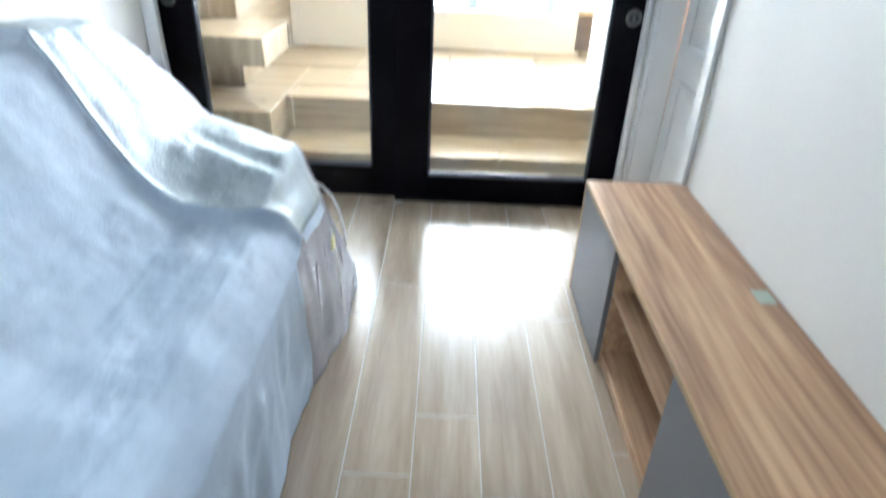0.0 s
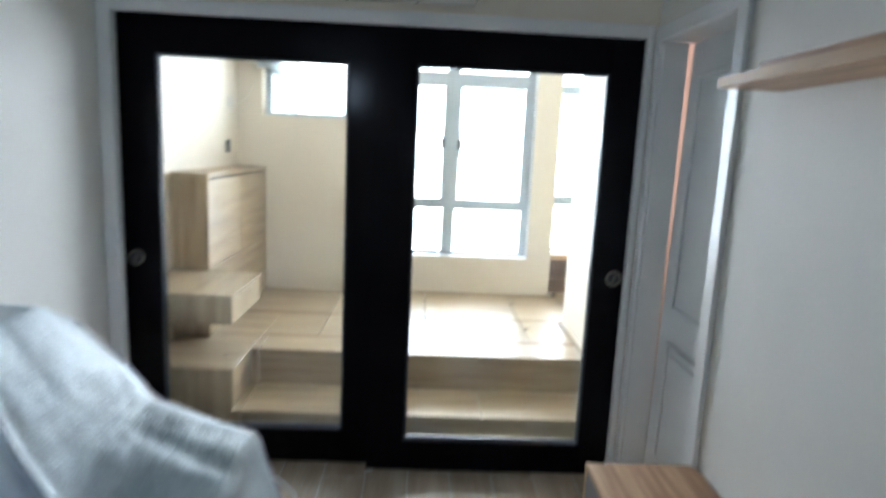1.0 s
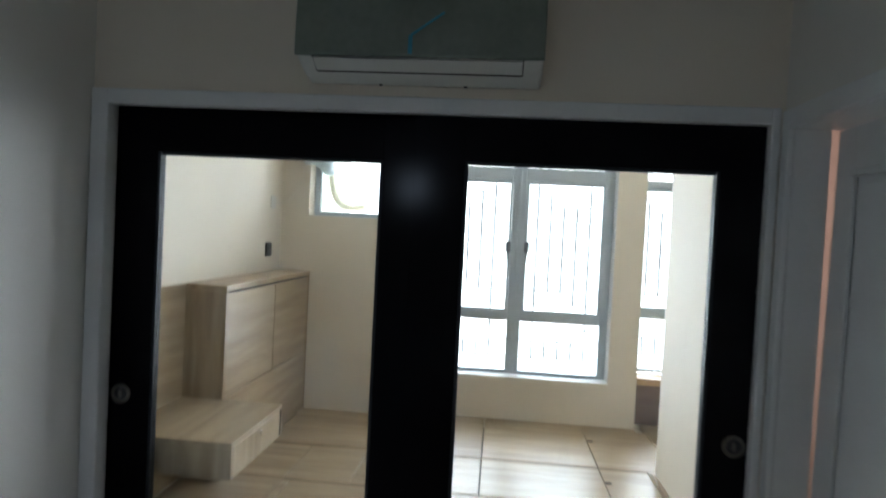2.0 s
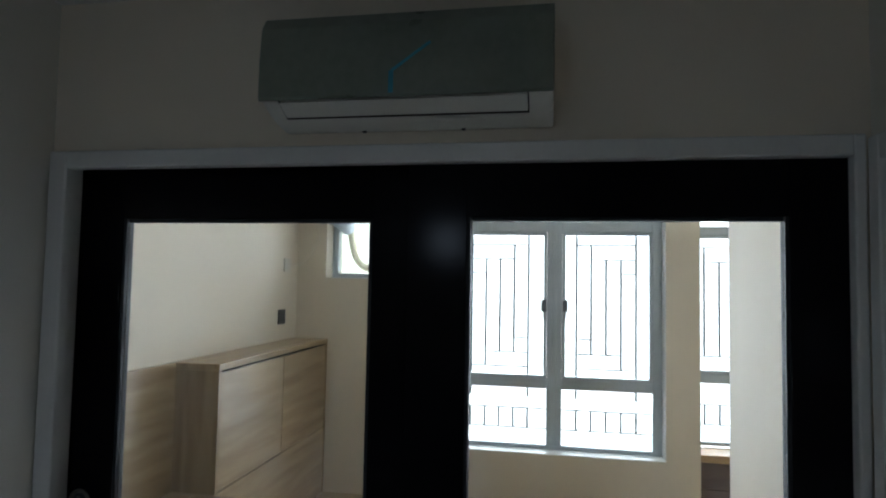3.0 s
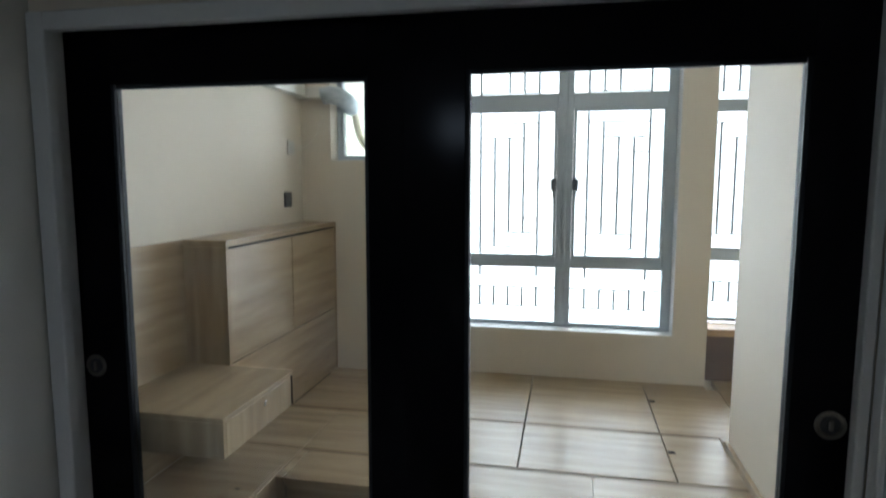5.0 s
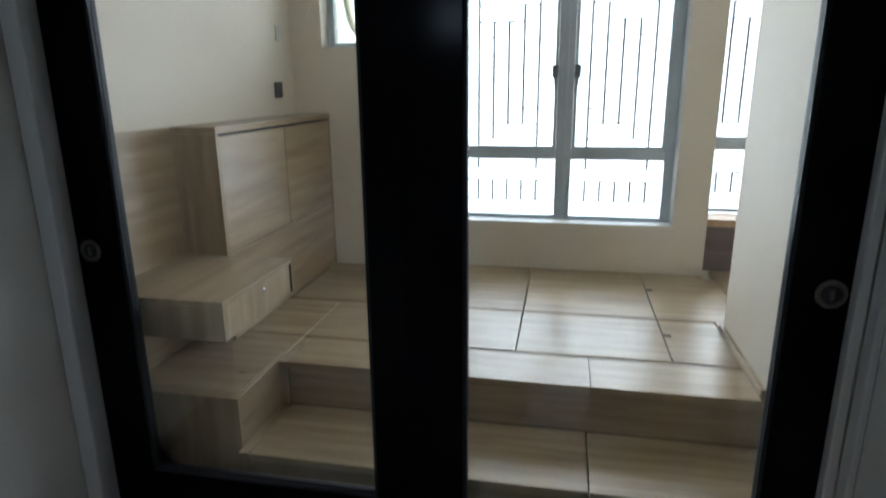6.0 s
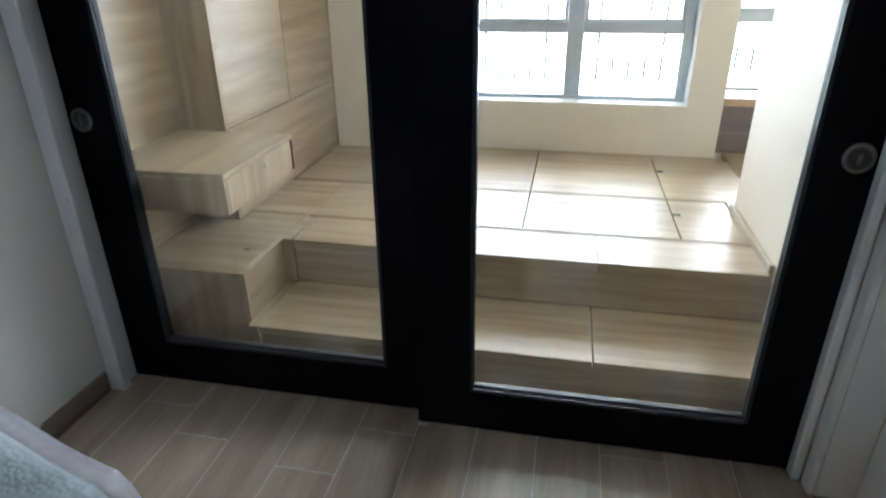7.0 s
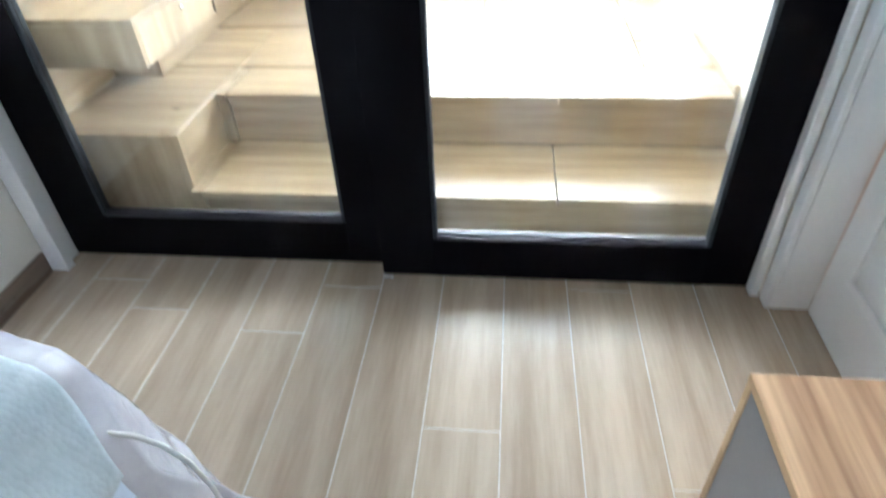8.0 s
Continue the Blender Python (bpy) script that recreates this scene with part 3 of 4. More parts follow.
part("plinth_panel", slab(KX - 0.020, KX, K0 + 0.0225, K1 - 0.0255, PZ + 0.0015, 0.803, bev=0.0012), OAK_Y, cab)

# socket and switch on the wall
s = thing("wall_socket", "dark grey rectangular wall socket above the cabinet", "socket", (IX, 1.745, 1.49))
part("plate", slab(IX + 0.0005, IX + 0.010, 1.700, 1.790, 1.447, 1.535, bev=0.003, seg=2), SOCKET, s)
part("insert", slab(IX + 0.0105, IX + 0.013, 1.715, 1.775, 1.462, 1.520, bev=0.002), SOCKET, s)
s = thing("wall_switch", "white square wall switch near the window corner", "switch", (IX, 1.80, 1.80))
part("plate", slab(IX + 0.0005, IX + 0.009, 1.760, 1.845, 1.760, 1.845, bev=0.003, seg=2), PLASTIC, s)
part("rocker", slab(IX + 0.0095, IX + 0.012, 1.785, 1.820, 1.780, 1.825, bev=0.002), PLASTIC, s)


# ---- windows with iron grilles ----
def bars(parent, segments, y, r=0.0082):
    for (x0, z0), (x1, z1) in segments:
        part("grille_bar", rod(bmesh.new(), (x0, y, z0), (x1, y, z1), r if x0 == x1 else 0.55 * r, 6), IRON, parent)


R = (1.971, 1.878, 1.788, 1.367, 1.273, 1.181)
CS = 0.092


def lattice(c, flip, y, up=0.0):
    """The maze pattern of one casement, centred on c."""
    k = [c + flip * CS * (i - 2) for i in range(5)]
    seg = [((k[0], 0.99), (k[0], 2.40)), ((k[4], 0.99), (k[4], 2.40)),
           ((k[0], R[0]), (k[4], R[0])), ((k[0], R[5]), (k[4], R[5])),
           ((k[1], R[0]), (k[1], R[4])), ((k[1], R[1]), (k[4], R[1])), ((k[3], R[1]), (k[3], R[5])),
           ((k[0], R[4]), (k[3], R[4])), ((k[2], R[1]), (k[2], R[4])), ((k[3], R[2]), (k[4], R[2])), ((k[0], R[3]), (k[1], R[3]))]
    seg += [((x, 0.79 + up), (x, 0.916 + up)) for x in k]
    seg += [((k[0], 2.16), (k[4], 2.16)), ((k[0], 2.32), (k[4], 2.32)), ((k[2], 2.16), (k[2], 2.32)), ((k[1], 2.16), (k[1], 2.32))]
    return seg


def tall_window(name, x0, x1, z0, z1, y, posts, label, up=0.0, thin=0.0):
    """posts: (x, x) of each upright mullion. Frame depth 0.06 from y."""
    w = thing(name, label, "window", ((x0 + x1) / 2, y, z0), kind="structure")
    f = bmesh.new()
    t = 0.055
    box(f, x0, x0 + t, y, y + 0.06, z0, z1, bev=0.003)
    box(f, x1 - t, x1, y, y + 0.06, z0, z1, bev=0.003)
    box(f, x0 + t, x1 - t, y + 0.001, y + 0.059, z0, z0 + 0.025, bev=0.003)
    box(f, x0 + t, x1 - t, y + 0.001, y + 0.059, z1 - 0.04, z1, bev=0.003)
    part("window_frame", f, ALU, w)
    edges = [x0 + t] + [v for p in posts for v in p] + [x1 - t]
    for a, c in posts:
        m = slab(a, c, y - 0.004, y + 0.062, z0 + 0.025, z1 - 0.04, bev=0.004)
        box(m, (a + c) / 2 - 0.012, (a + c) / 2 + 0.012, y - 0.012, y - 0.005, z0 + 0.026, z1 - 0.041, bev=0.003)
        part("mullion", m, ALU, w)
    for a, c in zip(edges[0::2], edges[1::2]):
        part("transom", slab(a, c, y + 0.002, y + 0.058, 2.045, 2.135 - thin, bev=0.003), ALU, w)
        part("transom", slab(a, c, y + 0.002, y + 0.058, 1.065 + up, 1.125 + up, bev=0.003), ALU, w)
        s = bmesh.new()
        q = 0.020
        box(s, a + 0.001, a + q, y - 0.003, y + 0.045, 1.126 + up, 2.044, bev=0.003)
        box(s, c - q, c - 0.001, y - 0.003, y + 0.045, 1.126 + up, 2.044, bev=0.003)
        box(s, a + q, c - q, y - 0.002, y + 0.044, 1.126 + up, 1.126 + up + q, bev=0.003)
        box(s, a + q, c - q, y - 0.002, y + 0.044, 2.044 - q, 2.044, bev=0.003)
        sash = part("sash", s, ALU, w)
        for zz0, zz1 in ((z0 + 0.026, 1.064 + up), (1.127 + up + q, 2.043 - q), (2.136 - thin, z1 - 0.041)):
            p = part("pane", slab(a + (q if zz0 > 1.1 and zz1 < 2.05 else 0), c - (q if zz0 > 1.1 and zz1 < 2.05 else 0), y + 0.024, y + 0.028, zz0, zz1, bev=0), PANE, w)
            p.visible_shadow = False
    return w, edges


FY = BY + 0.115
w1, e1 = tall_window("window_1", W1[0] + 0.004, W1[1] - 0.004, W1[2] + 0.004, W1[3] - 0.004, FY, [(0.390, 0.484)], "grey aluminium casement window with lattice ironwork outside")
bars(w1, lattice(0.760, 1, FY + 0.12) + lattice(0.086, -1, FY + 0.12), FY + 0.12)
bars(w1, [((W1[0], 0.916), (W1[1], 0.916)), ((W1[0], 0.79), (W1[1], 0.79))], FY + 0.127)
for x in (0.372, 0.502):
    h = slab(x - 0.018, x + 0.018, FY - 0.024, FY - 0.004, 1.545, 1.620, bev=0.004)
    box(h, x - 0.006, x + 0.006, FY - 0.036, FY - 0.0225, 1.50, 1.595, bev=0.003)
    part("window_handle", h, HANDLE, w1, "grey metal casement handle")
# white linings added so the reveals look brightly lit
for x0, x1 in ((W1[0] + 0.0005, W1[0] + 0.004), (W1[1] - 0.004, W1[1] - 0.0005)):
    part("window_reveal", slab(x0, x1, BY + 0.003, FY - 0.001, W1[2] + 0.007, W1[3] - 0.001, bev=0.001), TRIM, w1)
part("window_sill", slab(W1[0] + 0.001, W1[1] - 0.001, BY + 0.004, FY - 0.002, W1[2] + 0.0005, W1[2] + 0.006, bev=0.002), TRIM, w1)
w2, e2 = tall_window("window_2", W2[0] + 0.004, W2[1] - 0.004, W2[2] + 0.006, W2[3] - 0.004, 2.36, [(1.74, 1.84)], "grey aluminium side window with lattice ironwork outside", up=0.05, thin=0.035)
bars(w2, lattice(1.480, 1, 2.46, 0.05) + lattice(2.0, -1, 2.46, 0.05)[:2], 2.46)
bars(w2, [((1.28, 0.966), (W2[1], 0.966)), ((1.28, 0.84), (W2[1], 0.84))], 2.467)
# bay seat under the side window
bay = thing("bay_bench", "brown wood clad window bench with a pale wood top", "bench", (1.8, 2.2, PZ))
part("cladding", slab(1.278, 2.38, 2.166, 2.179, 0.525, 0.680, bev=0.002), BROWN, bay)
part("cladding", slab(1.278, 2.38, 2.170, 2.179, PZ, 0.522, bev=0.002), BROWN, bay)
part("bench_top", slab(1.278, 2.38, 2.155, 2.358, 0.681, 0.7255, bev=0.003), EDGE, bay, "pale wood top board")
HY = BW + 0.115
part("window_handle", slab(1.281, 1.296, 2.330, 2.352, 0.965, 1.110, bev=0.003), IRON, w2, "dark metal window stay")
# small high window with pipes
w3 = thing("window_3", "small high aluminium window with air conditioner pipes", "window", (-0.7, HY, W3[2]), kind="structure")
f = bmesh.new()
for q in ((W3[0], W3[0] + 0.04, W3[2], W3[3]), (W3[1] - 0.04, W3[1], W3[2], W3[3]), (W3[0] + 0.04, W3[1] - 0.04, W3[2], W3[2] + 0.035), (W3[0] + 0.04, W3[1] - 0.04, W3[3] - 0.04, W3[3])):
    box(f, q[0], q[1], HY, HY + 0.05, q[2], q[3], bev=0.003)
part("window_frame", f, ALU, w3)
p = part("pane", slab(W3[0] + 0.04, W3[1] - 0.04, HY + 0.022, HY + 0.026, W3[2] + 0.035, W3[3] - 0.04, bev=0), PANE, w3)
p.visible_shadow = False
part("window_handle", slab(-0.425, -0.405, HY - 0.03, HY - 0.001, 1.87, 1.97, bev=0.004), ALU, w3)
part("window_sill", slab(W3[0] + 0.001, W3[1] - 0.001, BW + 0.004, HY - 0.002, W3[2] + 0.0005, W3[2] + 0.006, bev=0.002), TRIM, w3)
bundle = thing("pipe_bundle", "wrapped air conditioner pipes passing through the high window", "pipe", (-1.0, BW, 2.1))
part("trunking", slab(IX + 0.001, IX + 0.066, 0.30, BW - 0.07, 2.115, 2.185, bev=0.006, seg=2), PLASTIC, bundle, "white plastic pipe trunking")
part("trunking", slab(IX + 0.001, -0.985, BW - 0.069, BW - 0.001, 2.105, 2.175, bev=0.006, seg=2), PLASTIC, bundle, "white plastic pipe trunking")
part("wrapped_pipe", tube([(-1.03, BW - 0.035, 2.12), (-0.98, BW - 0.03, 2.13), (-0.94, BW - 0.005, 2.12), (-0.915, BW + 0.05, 2.10), (-0.91, BW + 0.16, 2.07)], 0.055, 14), FOAM, bundle, "grey blue foam wrapped pipe", smooth=True)
part("drain_hose", tube([(-0.905, BW + 0.20, 2.10), (-0.905, BW + 0.22, 2.03), (-0.90, BW + 0.235, 1.96), (-0.885, BW + 0.24, 1.90), (-0.86, BW + 0.24, 1.85), (-0.825, BW + 0.24, 1.815), (-0.78, BW + 0.24, 1.80), (-0.72, BW + 0.24, 1.80), (-0.66, BW + 0.24, 1.81)], 0.027, 12), HOSE, bundle, "cream ribbed drain hose", smooth=True)
cover_bm = bmesh.new()
ring = []
for i in range(9):
    a = i / 8
    x, y = -1.07 + 0.28 * a, 2.262 + 0.03 * math.sin(a * math.pi)
    ring.append([cover_bm.verts.new((x, y, 1.70)), cover_bm.verts.new((x, y, 2.40)), cover_bm.verts.new((x, y + 0.008, 2.40)), cover_bm.verts.new((x, y + 0.008, 1.70))])
for u, v in zip(ring, ring[1:]):
    for k in range(4):
        cover_bm.faces.new((u[k], v[k], v[(k + 1) % 4], u[(k + 1) % 4]))
cover_bm.faces.new(ring[0])
cover_bm.faces.new(ring[-1][::-1])
tagged(part("outdoor_screen", cover_bm, SCREEN, w3, smooth=False), "pale green translucent screen outside the high window")

part("cable", tube([(IX + 0.013, 1.815, 1.805), (IX + 0.030, 1.86, 1.803), (IX + 0.045, 1.92, 1.815), (IX + 0.075, BW - 0.008, 1.85), (IX + 0.120, BW - 0.006, 1.92), (IX + 0.150, BW - 0.006, 2.00), (IX + 0.140, BW - 0.008, 2.06), (IX + 0.120, BW - 0.02, 2.11)], 0.0028, 6), PLASTIC, bundle, "thin white cable from the switch", smooth=True)

# ---- air conditioner ----
ac = thing("air_conditioner", "white wall air conditioner with grey green film on its front", "air conditioner", (0.014, -0.02, 2.10))


def extruded(profile, x0, x1, bev, seg=3):
    """A yz profile drawn out along x with rounded ends."""
    bm = bmesh.new()
    a = [bm.verts.new((x0, y, z)) for y, z in profile]
    c = [bm.verts.new((x1, y, z)) for y, z in profile]
    n = len(profile)
    for i in range(n):
        bm.faces.new((a[i], a[(i + 1) % n], c[(i + 1) % n], c[i]))
    bm.faces.new(a[::-1])
    bm.faces.new(c)
    bmesh.ops.recalc_face_normals(bm, faces=bm.faces[:])
    if bev:
        bmesh.ops.bevel(bm, geom=bm.edges[:], offset=bev, segments=seg, profile=0.5, affect="EDGES")
    return bm


AX0, AX1 = -0.366, 0.420
part("casing", extruded([(-0.0205, 2.150), (-0.0205, 2.431), (-0.12, 2.436), (-0.192, 2.411), (-0.203, 2.200), (-0.146, 2.172), (-0.10, 2.158), (-0.05, 2.150)], AX0 + 0.001, AX1 - 0.001, 0.010), PLASTIC, ac)
part("front_panel", extruded([(-0.06, 2.441), (-0.13, 2.444), (-0.185, 2.431), (-0.208, 2.396), (-0.217, 2.306), (-0.219, 2.202), (-0.212, 2.194), (-0.203, 2.200), (-0.200, 2.376), (-0.18, 2.416), (-0.12, 2.437), (-0.06, 2.434)], AX0, AX1, 0.003, 2), FILM, ac, "front panel under grey green protective film")
part("louver", extruded([(-0.2020, 2.1935), (-0.1465, 2.1675), (-0.1505, 2.1650), (-0.2060, 2.1910)], AX0 + 0.056, AX1 - 0.066, 0), PLASTIC, ac)
part("slit", extruded([(-0.1475, 2.1715), (-0.139, 2.166), (-0.141, 2.1625), (-0.1505, 2.1675)], AX0 + 0.053, AX1 - 0.063, 0), DARK, ac, "dark air outlet slit")
for x in (AX0 + 0.0525, AX1 - 0.0655):
    part("slit", extruded([(-0.2035, 2.2005), (-0.146, 2.1715), (-0.1485, 2.1675), (-0.2060, 2.1955)], x, x + 0.003, 0), DARK, ac, "dark air outlet slit")
for x in (-0.12, 0.17):
    part("screw_cap", slab(x - 0.006, x + 0.006, -0.047, -0.035, 2.146, 2.153, bev=0.002), SOCKET, ac)
part("tape", extruded([(-0.2192, 2.262), (-0.2202, 2.204), (-0.2192, 2.204), (-0.2182, 2.262)], -0.003, 0.010, 0), TAPE, ac, "strip of blue tape")
part("tape", rod(bmesh.new(), (0.004, -0.2165, 2.262), (0.105, -0.2130, 2.335), 0.005, 8), TAPE, ac, "strip of blue tape")

# ---- television cabinet ----
tv = thing("television_cabinet", "low wood television cabinet with grey doors and open shelves", "cabinet", (1.02, -1.6, 0.0))
TX0, TX1, TY0, TY1, TZ = 0.829, 1.213, -2.42, -0.795, 0.500
part("top_panel", slab(TX0, TX1, TY0, TY1, TZ - 0.022, TZ, bev=0.0015), WALNUT, tv)
part("top_edging", slab(TX0 - 0.0012, TX0 - 0.0001, TY0, TY1, TZ - 0.021, TZ - 0.001, bev=0), EDGE, tv, "pale wood edging strip")
for y0, y1, x0 in ((TY0, TY0 + 0.018, 0.001), (-1.925, -1.907, 0.020), (-1.312, -1.294, 0.020), (TY1 - 0.018, TY1, 0.001)):
    part("upright", slab(TX0 + x0, TX1 - 0.006, y0, y1, 0.0, TZ - 0.0225, bev=0.001), WALNUT, tv)
    if x0 < 0.01:
        part("upright_edging", slab(TX0 - 0.0002, TX0 + 0.0008, y0 + 0.0005, y1 - 0.0005, 0.001, TZ - 0.023, bev=0), EDGE, tv)
for y0, y1 in ((TY0 + 0.0185, -1.9255), (-1.9065, -1.3125), (-1.2935, TY1 - 0.0185)):
    part("bottom_panel", slab(TX0 + 0.020, TX1 - 0.006, y0, y1, 0.050, 0.068, bev=0.001), WALNUT, tv)
    part("back_panel", slab(TX1 - 0.005, TX1, y0, y1, 0.02, TZ - 0.0225, bev=0), WALNUT, tv)
part("plinth", slab(TX0 + 0.030, TX0 + 0.045, -1.9065, -1.3125, 0.0, 0.0495, bev=0.001), WALNUT, tv)
part("shelf", slab(TX0 + 0.022, TX1 - 0.006, -1.9065, -1.3125, 0.300, 0.318, bev=0.001), WALNUT, tv)
part("shelf_edging", slab(TX0 + 0.0208, TX0 + 0.0219, -1.9065, -1.3125, 0.301, 0.317, bev=0), EDGE, tv)
part("door", slab(TX0 + 0.0005, TX0 + 0.0185, -1.311, TY1 - 0.0195, 0.012, TZ - 0.0245, bev=0.0015), GREY, tv, "plain grey lacquered door")
part("door", slab(TX0 + 0.0005, TX0 + 0.0185, TY0 + 0.0195, -1.908, 0.012, TZ - 0.0245, bev=0.0015), GREY, tv, "plain grey lacquered door")
b = slab(1.150, 1.200, -1.625, -1.560, TZ + 0.0003, TZ + 0.002, bev=0.0005)
tagged(part("sticker", b, GREEN), "small pale green sticker on the cabinet top", "sticker")

# ---- wall shelf ----
shelf = thing("wall_shelf", "wooden wall shelf board carrying a second loose board", "shelf", (1.12, -1.7, 1.75))
part("board", slab(1.030, RX - 0.0005, -2.5, -1.022, 1.752, 1.782, bev=0.0015), WALNUT, shelf)
part("edging", slab(1.0288, 1.0299, -2.5, -1.023, 1.753, 1.781, bev=0), EDGE, shelf, "pale wood front edging")
tagged(part("loose_board", slab(1.045, RX - 0.004, -2.4, -1.20, 1.7825, 1.800, bev=0.0015), WALNUT), "dark wooden board lying on the wall shelf", "board")

# ---- covered sofa ----
sofa = thing("sofa", "sofa covered with a bluish white plastic dust sheet", "sofa", (-0.65, -2.1, 0.0))
SY0, SY1, SXF = -3.9, -1.02, -0.155      # sofa ends and front


def smooth(a, c, v):
    t = min(1, max(0, (v - a) / (c - a)))
    return t * t * (3 - 2 * t)


def along(points, v):
    """Height read off a list of (place, height)."""
    for (a, p), (c, q) in zip(points, points[1:]):
        if v <= c:
            return p + (q - p) * max(0.0, (v - a) / (c - a))
    return points[-1][1]


def sofa_end(x):
    """Where the covered arm ends, in y."""
    return -0.912 - 0.045 * smooth(-0.55, -0.25, x) - 0.055 * smooth(-0.245, SXF, x)


RIDGE = [(-1.16, -1.20), (-0.94, -1.33), (-0.78, -1.45), (-0.62, -1.485), (-0.49, -1.50), (-0.40, -1.485), (-0.33, -1.455), (-0.15, -1.40)]
BACK = [(-1.17, 1.05), (-0.98, 1.075), (-0.80, 1.075), (-0.755, 1.02), (-0.58, 0.74), (-0.46, 0.635), (-0.36, 0.605), (-0.26, 0.600), (-0.20, 0.565), (-0.155, 0.495)]
ARM = [(-1.17, 1.05), (-0.98, 1.075), (-0.80, 1.075), (-0.755, 1.02), (-0.60, 0.785), (-0.56, 0.755), (-0.42, 0.722), (-0.262, 0.680), (-0.243, 0.655), (-0.220, 0.590), (-0.185, 0.535), (-0.155, 0.455)]


def ridge(x, y):
    """How near the fold across the sheet is: 1 on its crest."""
    p, best = Vector((x, y)), 9.0
    for u, v in zip(RIDGE, RIDGE[1:]):
        u, v = Vector(u), Vector(v)
        t = min(1, max(0, (p - u).dot(v - u) / (v - u).length_squared))
        best = min(best, (p - u - t * (v - u)).length)
    return math.exp(-(best / 0.022) ** 2)


def sofa_height(x, y):
    """Height of the covered sofa: seat, backrest and the arm at the end."""
    w = smooth(-1.47, -1.13, y)
    h = along(BACK, x) * (1 - w) + along(ARM, x) * w
    h += 0.015 * math.sin(y * 4) * (1 - w) - 0.075 * smooth(-1.13, -0.93, y) * (1 - smooth(-0.80, -0.62, x))
    h -= 0.02 * smooth(-0.05, 0.0, y - sofa_end(x))
    # a valley along the top of the arm
    valley = y + 1.16 + 0.24 * (x + 0.50)
    h -= 0.011 * math.exp(-(valley / 0.04) ** 2) * smooth(-0.62, -0.48, x) * (1 - smooth(-0.26, -0.235, x))
    return h + (0.010 + 0.020 * smooth(-1.0, -0.75, x)) * ridge(x, y)


body = slab(LX + 0.02, SXF - 0.10, SY0, SY1 - 0.08, 0.04, 0.40, bev=0.03, seg=3)
box(body, LX + 0.02, -0.86, SY0, SY1 - 0.10, 0.40, 0.88, bev=0.05, seg=3)
box(body, -0.84, SXF - 0.12, SY1 - 0.22, SY1 - 0.06, 0.40, 0.58, bev=0.05, seg=3)
part("body", body, FOAM, sofa, "padded sofa body under the cover")


def wrinkle(x, y):
    """Folds and creases of the sheet."""
    fold = abs(noise.noise((x * 2.2 + 0.8 * y, y * 1.6 - x, 4.0)))
    return 0.014 * (0.25 - fold) + 0.008 * noise.noise((x * 9, y * 9, 1.0)) + 0.004 * noise.noise((x * 24, y * 14, 2.0)) + 0.002 * noise.noise((x * 60, y * 38, 5.0))


def cover():
    bm = bmesh.new()
    nu, nv, skirt = 150, 240, 30
    rows = []
    for j in range(nv + skirt):
        row = []
        for i in range(nu + skirt):
            x = LX + 0.015 + (SXF - LX - 0.015) * min(i, nu - 1) / (nu - 1)
            y = SY0 + (sofa_end(x) - SY0) * (min(j, nv - 1) / (nv - 1)) ** 0.8
            z = sofa_height(x, y)
            du, dv = max(0, i - nu + 1) / skirt, max(0, j - nv + 1) / skirt
            d = max(du, dv)
            z = z * (1 - d) + 0.012 * d
            px, py = x, y
            wave = 0.5 * noise.noise((x * 5 + 3, y * 5, z * 1.5)) + 0.3 * noise.noise((x * 13, y * 13 + 9, z * 3)) + 0.8 * (0.2 - abs(noise.noise((x * 7 + z * 3, y * 7 - z * 4, 6.0))))
            px += (0.055 * smooth(-1.75, -1.15, y) * math.sin(du * 1.6) + 0.02 * du * max(0, 1 - (y - SY1) ** 2 / 0.3)  + 0.030 * wave * min(1, 3 * du)) if du else 0
            py += (0.085 * math.sin(dv * 1.6) + 0.06 * dv  + 0.030 * wave * min(1, 3 * dv)) if dv else 0
            if d == 0:
                z += wrinkle(x, y)
            row.append(bm.verts.new((px, py, z)))
        rows.append(row)
    for j, (a, c) in enumerate(zip(rows, rows[1:])):
        for k in range(len(a) - 1):
            f = bm.faces.new((a[k], a[k + 1], c[k + 1], c[k]))
            f.material_index = 1 if j >= nv or (k >= nu - 1 and a[k].co.y > -1.5) or a[k].co.y > sofa_end(a[k].co.x) - 0.060 else 0
    bmesh.ops.recalc_face_normals(bm, faces=bm.faces[:])
    ob = part("dust_sheet", bm, SHEET, sofa, "wrinkled bluish white plastic dust sheet", smooth=True)
    ob.data.materials.append(CLEAR)
    sol = ob.modifiers.new("thickness", "SOLIDIFY")
    sol.thickness, sol.offset = 0.002, -1


cover()


def fold_line(x):
    """Where the fold across the sheet runs, in y."""
    for u, v in zip(RIDGE, RIDGE[1:]):
        if x <= v[0]:
            return u[1] + (v[1] - u[1]) * (x - u[0]) / (v[0] - u[0])
    return RIDGE[-1][1]


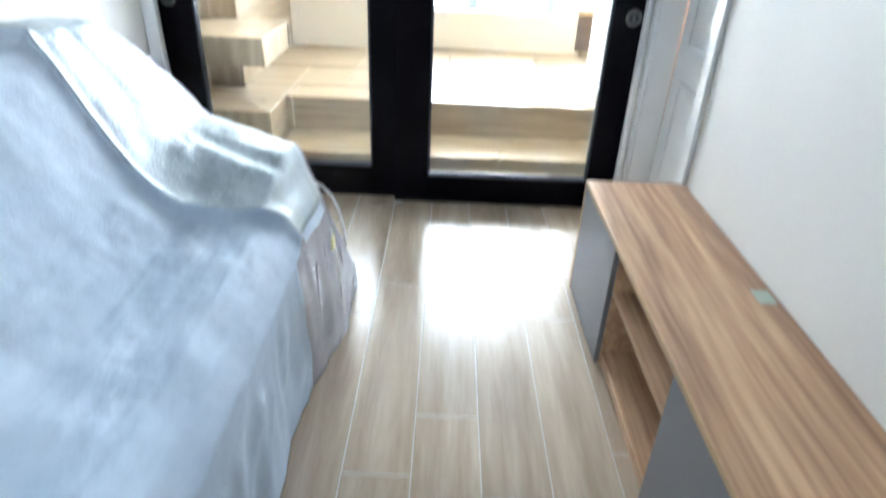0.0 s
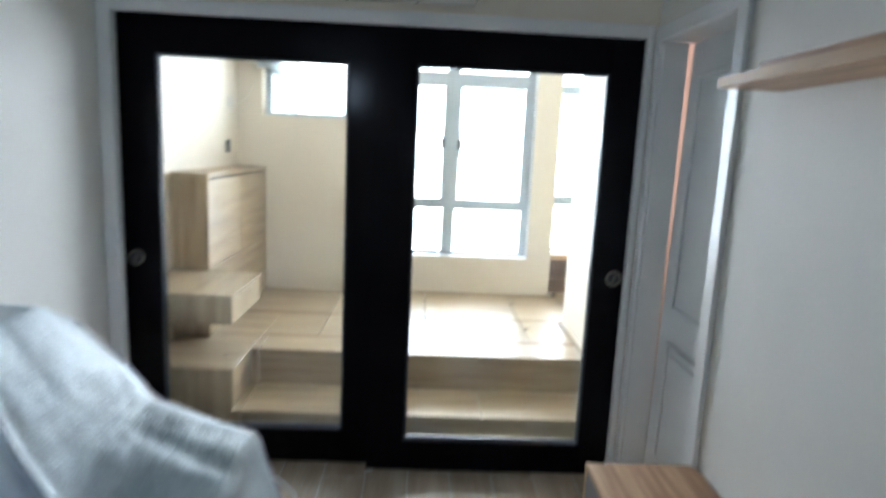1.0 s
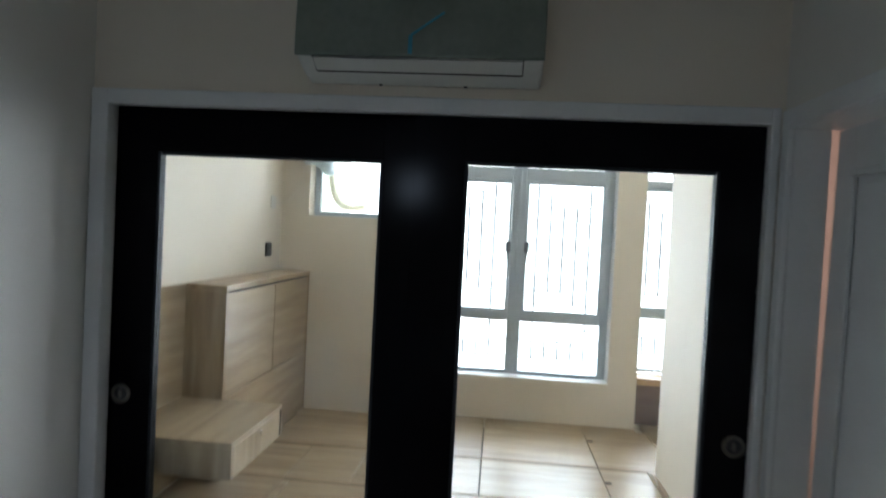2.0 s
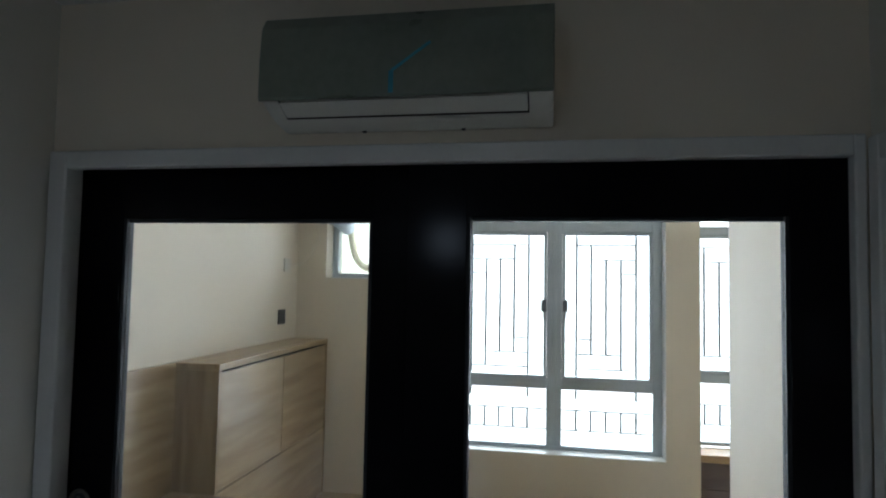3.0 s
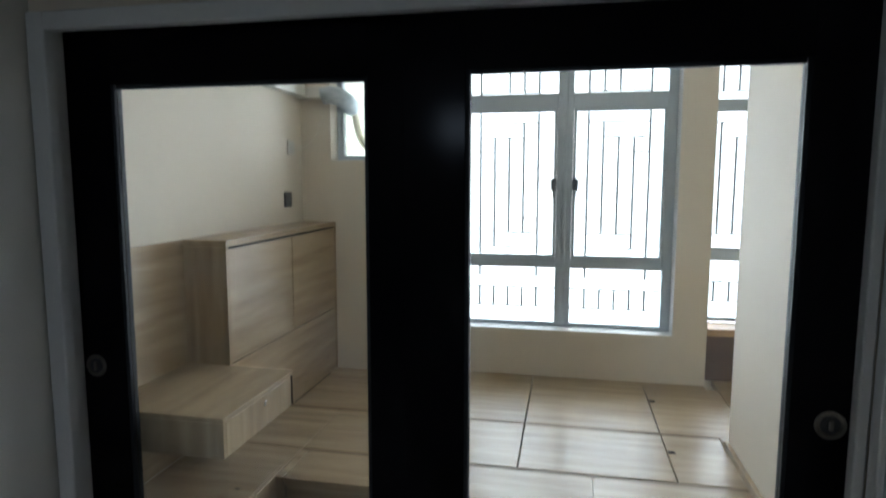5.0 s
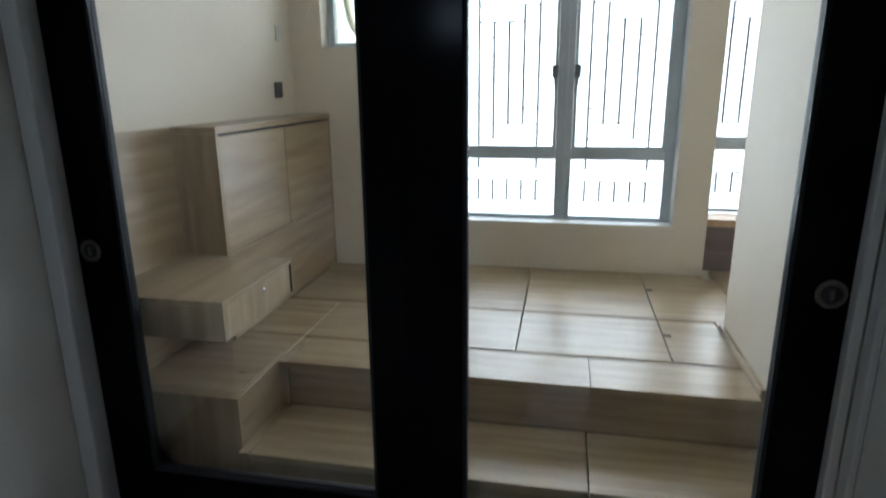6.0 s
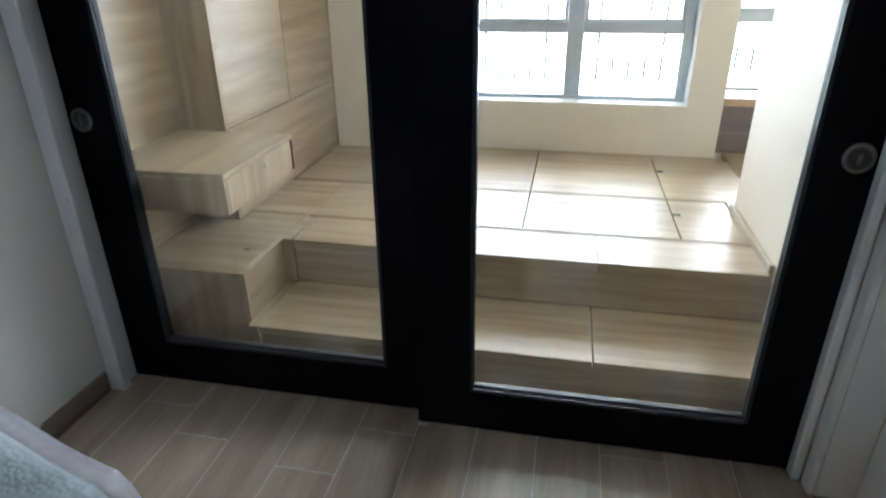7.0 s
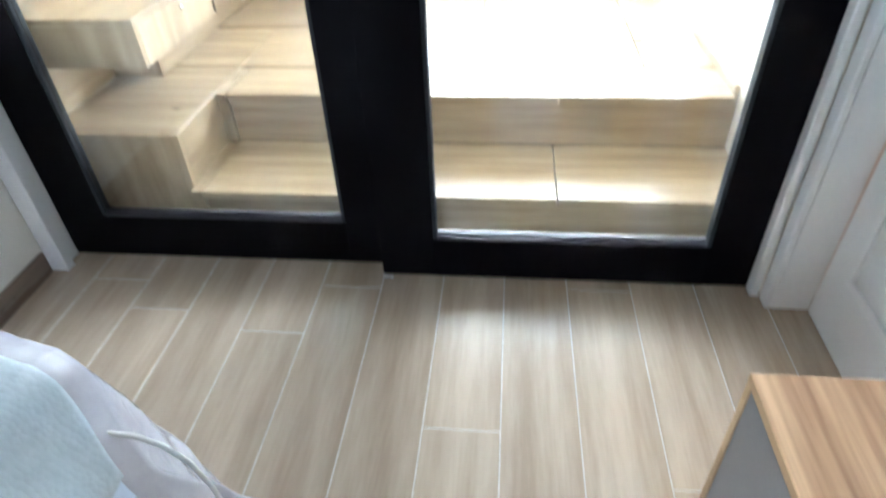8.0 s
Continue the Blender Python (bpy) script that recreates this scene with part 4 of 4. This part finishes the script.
def bubble_patch():
    """A length of bubble wrap laid over the arm, clear of its edges."""
    bm = bmesh.new()
    nu, nv, rows = 120, 50, []
    for j in range(nv):
        row = []
        for i in range(nu):
            x = -1.04 + 0.872 * i / (nu - 1)
            y = fold_line(x) + (sofa_end(x) - 0.050 - fold_line(x)) * j / (nv - 1)
            inset = min(i, nu - 1 - i, 0.6 * j + 0.6, 2 * (nv - 1 - j)) / 5
            row.append(bm.verts.new((x, y, sofa_height(x, y) + wrinkle(x, y) + 0.003 + 0.006 * smooth(0, 1, inset))))
        rows.append(row)
    for a, c in zip(rows, rows[1:]):
        for k in range(nu - 1):
            bm.faces.new((a[k], a[k + 1], c[k + 1], c[k]))
    bmesh.ops.recalc_face_normals(bm, faces=bm.faces[:])
    ob = part("bubble_wrap", bm, BUBBLE, sofa, "bluish clear bubble wrap over the arm", smooth=True)
    sol = ob.modifiers.new("thickness", "SOLIDIFY")
    sol.thickness, sol.offset = 0.003, -1


bubble_patch()

part("strap", tube([(-0.118, -1.16, 0.43), (-0.108, -1.165, 0.38), (-0.098, -1.172, 0.32), (-0.092, -1.182, 0.26), (-0.088, -1.19, 0.22)], 0.004, 8), TRIM, sofa, "white tie strap hanging from the sheet")
part("piping", tube([(-0.252, -1.060, 0.625), (-0.232, -1.045, 0.575), (-0.205, -1.025, 0.552), (-0.170, -1.005, 0.520), (-0.140, -0.995, 0.480), (-0.118, -0.985, 0.420), (-0.104, -0.980, 0.340), (-0.098, -0.978, 0.26)], 0.0045, 8), TRIM, sofa, "pale piping on the edge of the sheet", smooth=True)
part("tape", slab(-0.108, -0.100, -1.215, -1.178, 0.375, 0.420, bev=0.002), YELLOW, sofa, "yellow adhesive tape patch")
scrap = bmesh.new()
for i in range(4):
    box(scrap, 0.004 + 0.009 * i, 0.012 + 0.009 * i, -0.016 - 0.003 * (i % 2), -0.004, 0.0005, 0.004 + 0.002 * (i % 2), bev=0.001)
tagged(part("plastic_scrap", scrap, PLASTIC), "tiny white plastic scrap on the tiles at the door", "scrap")
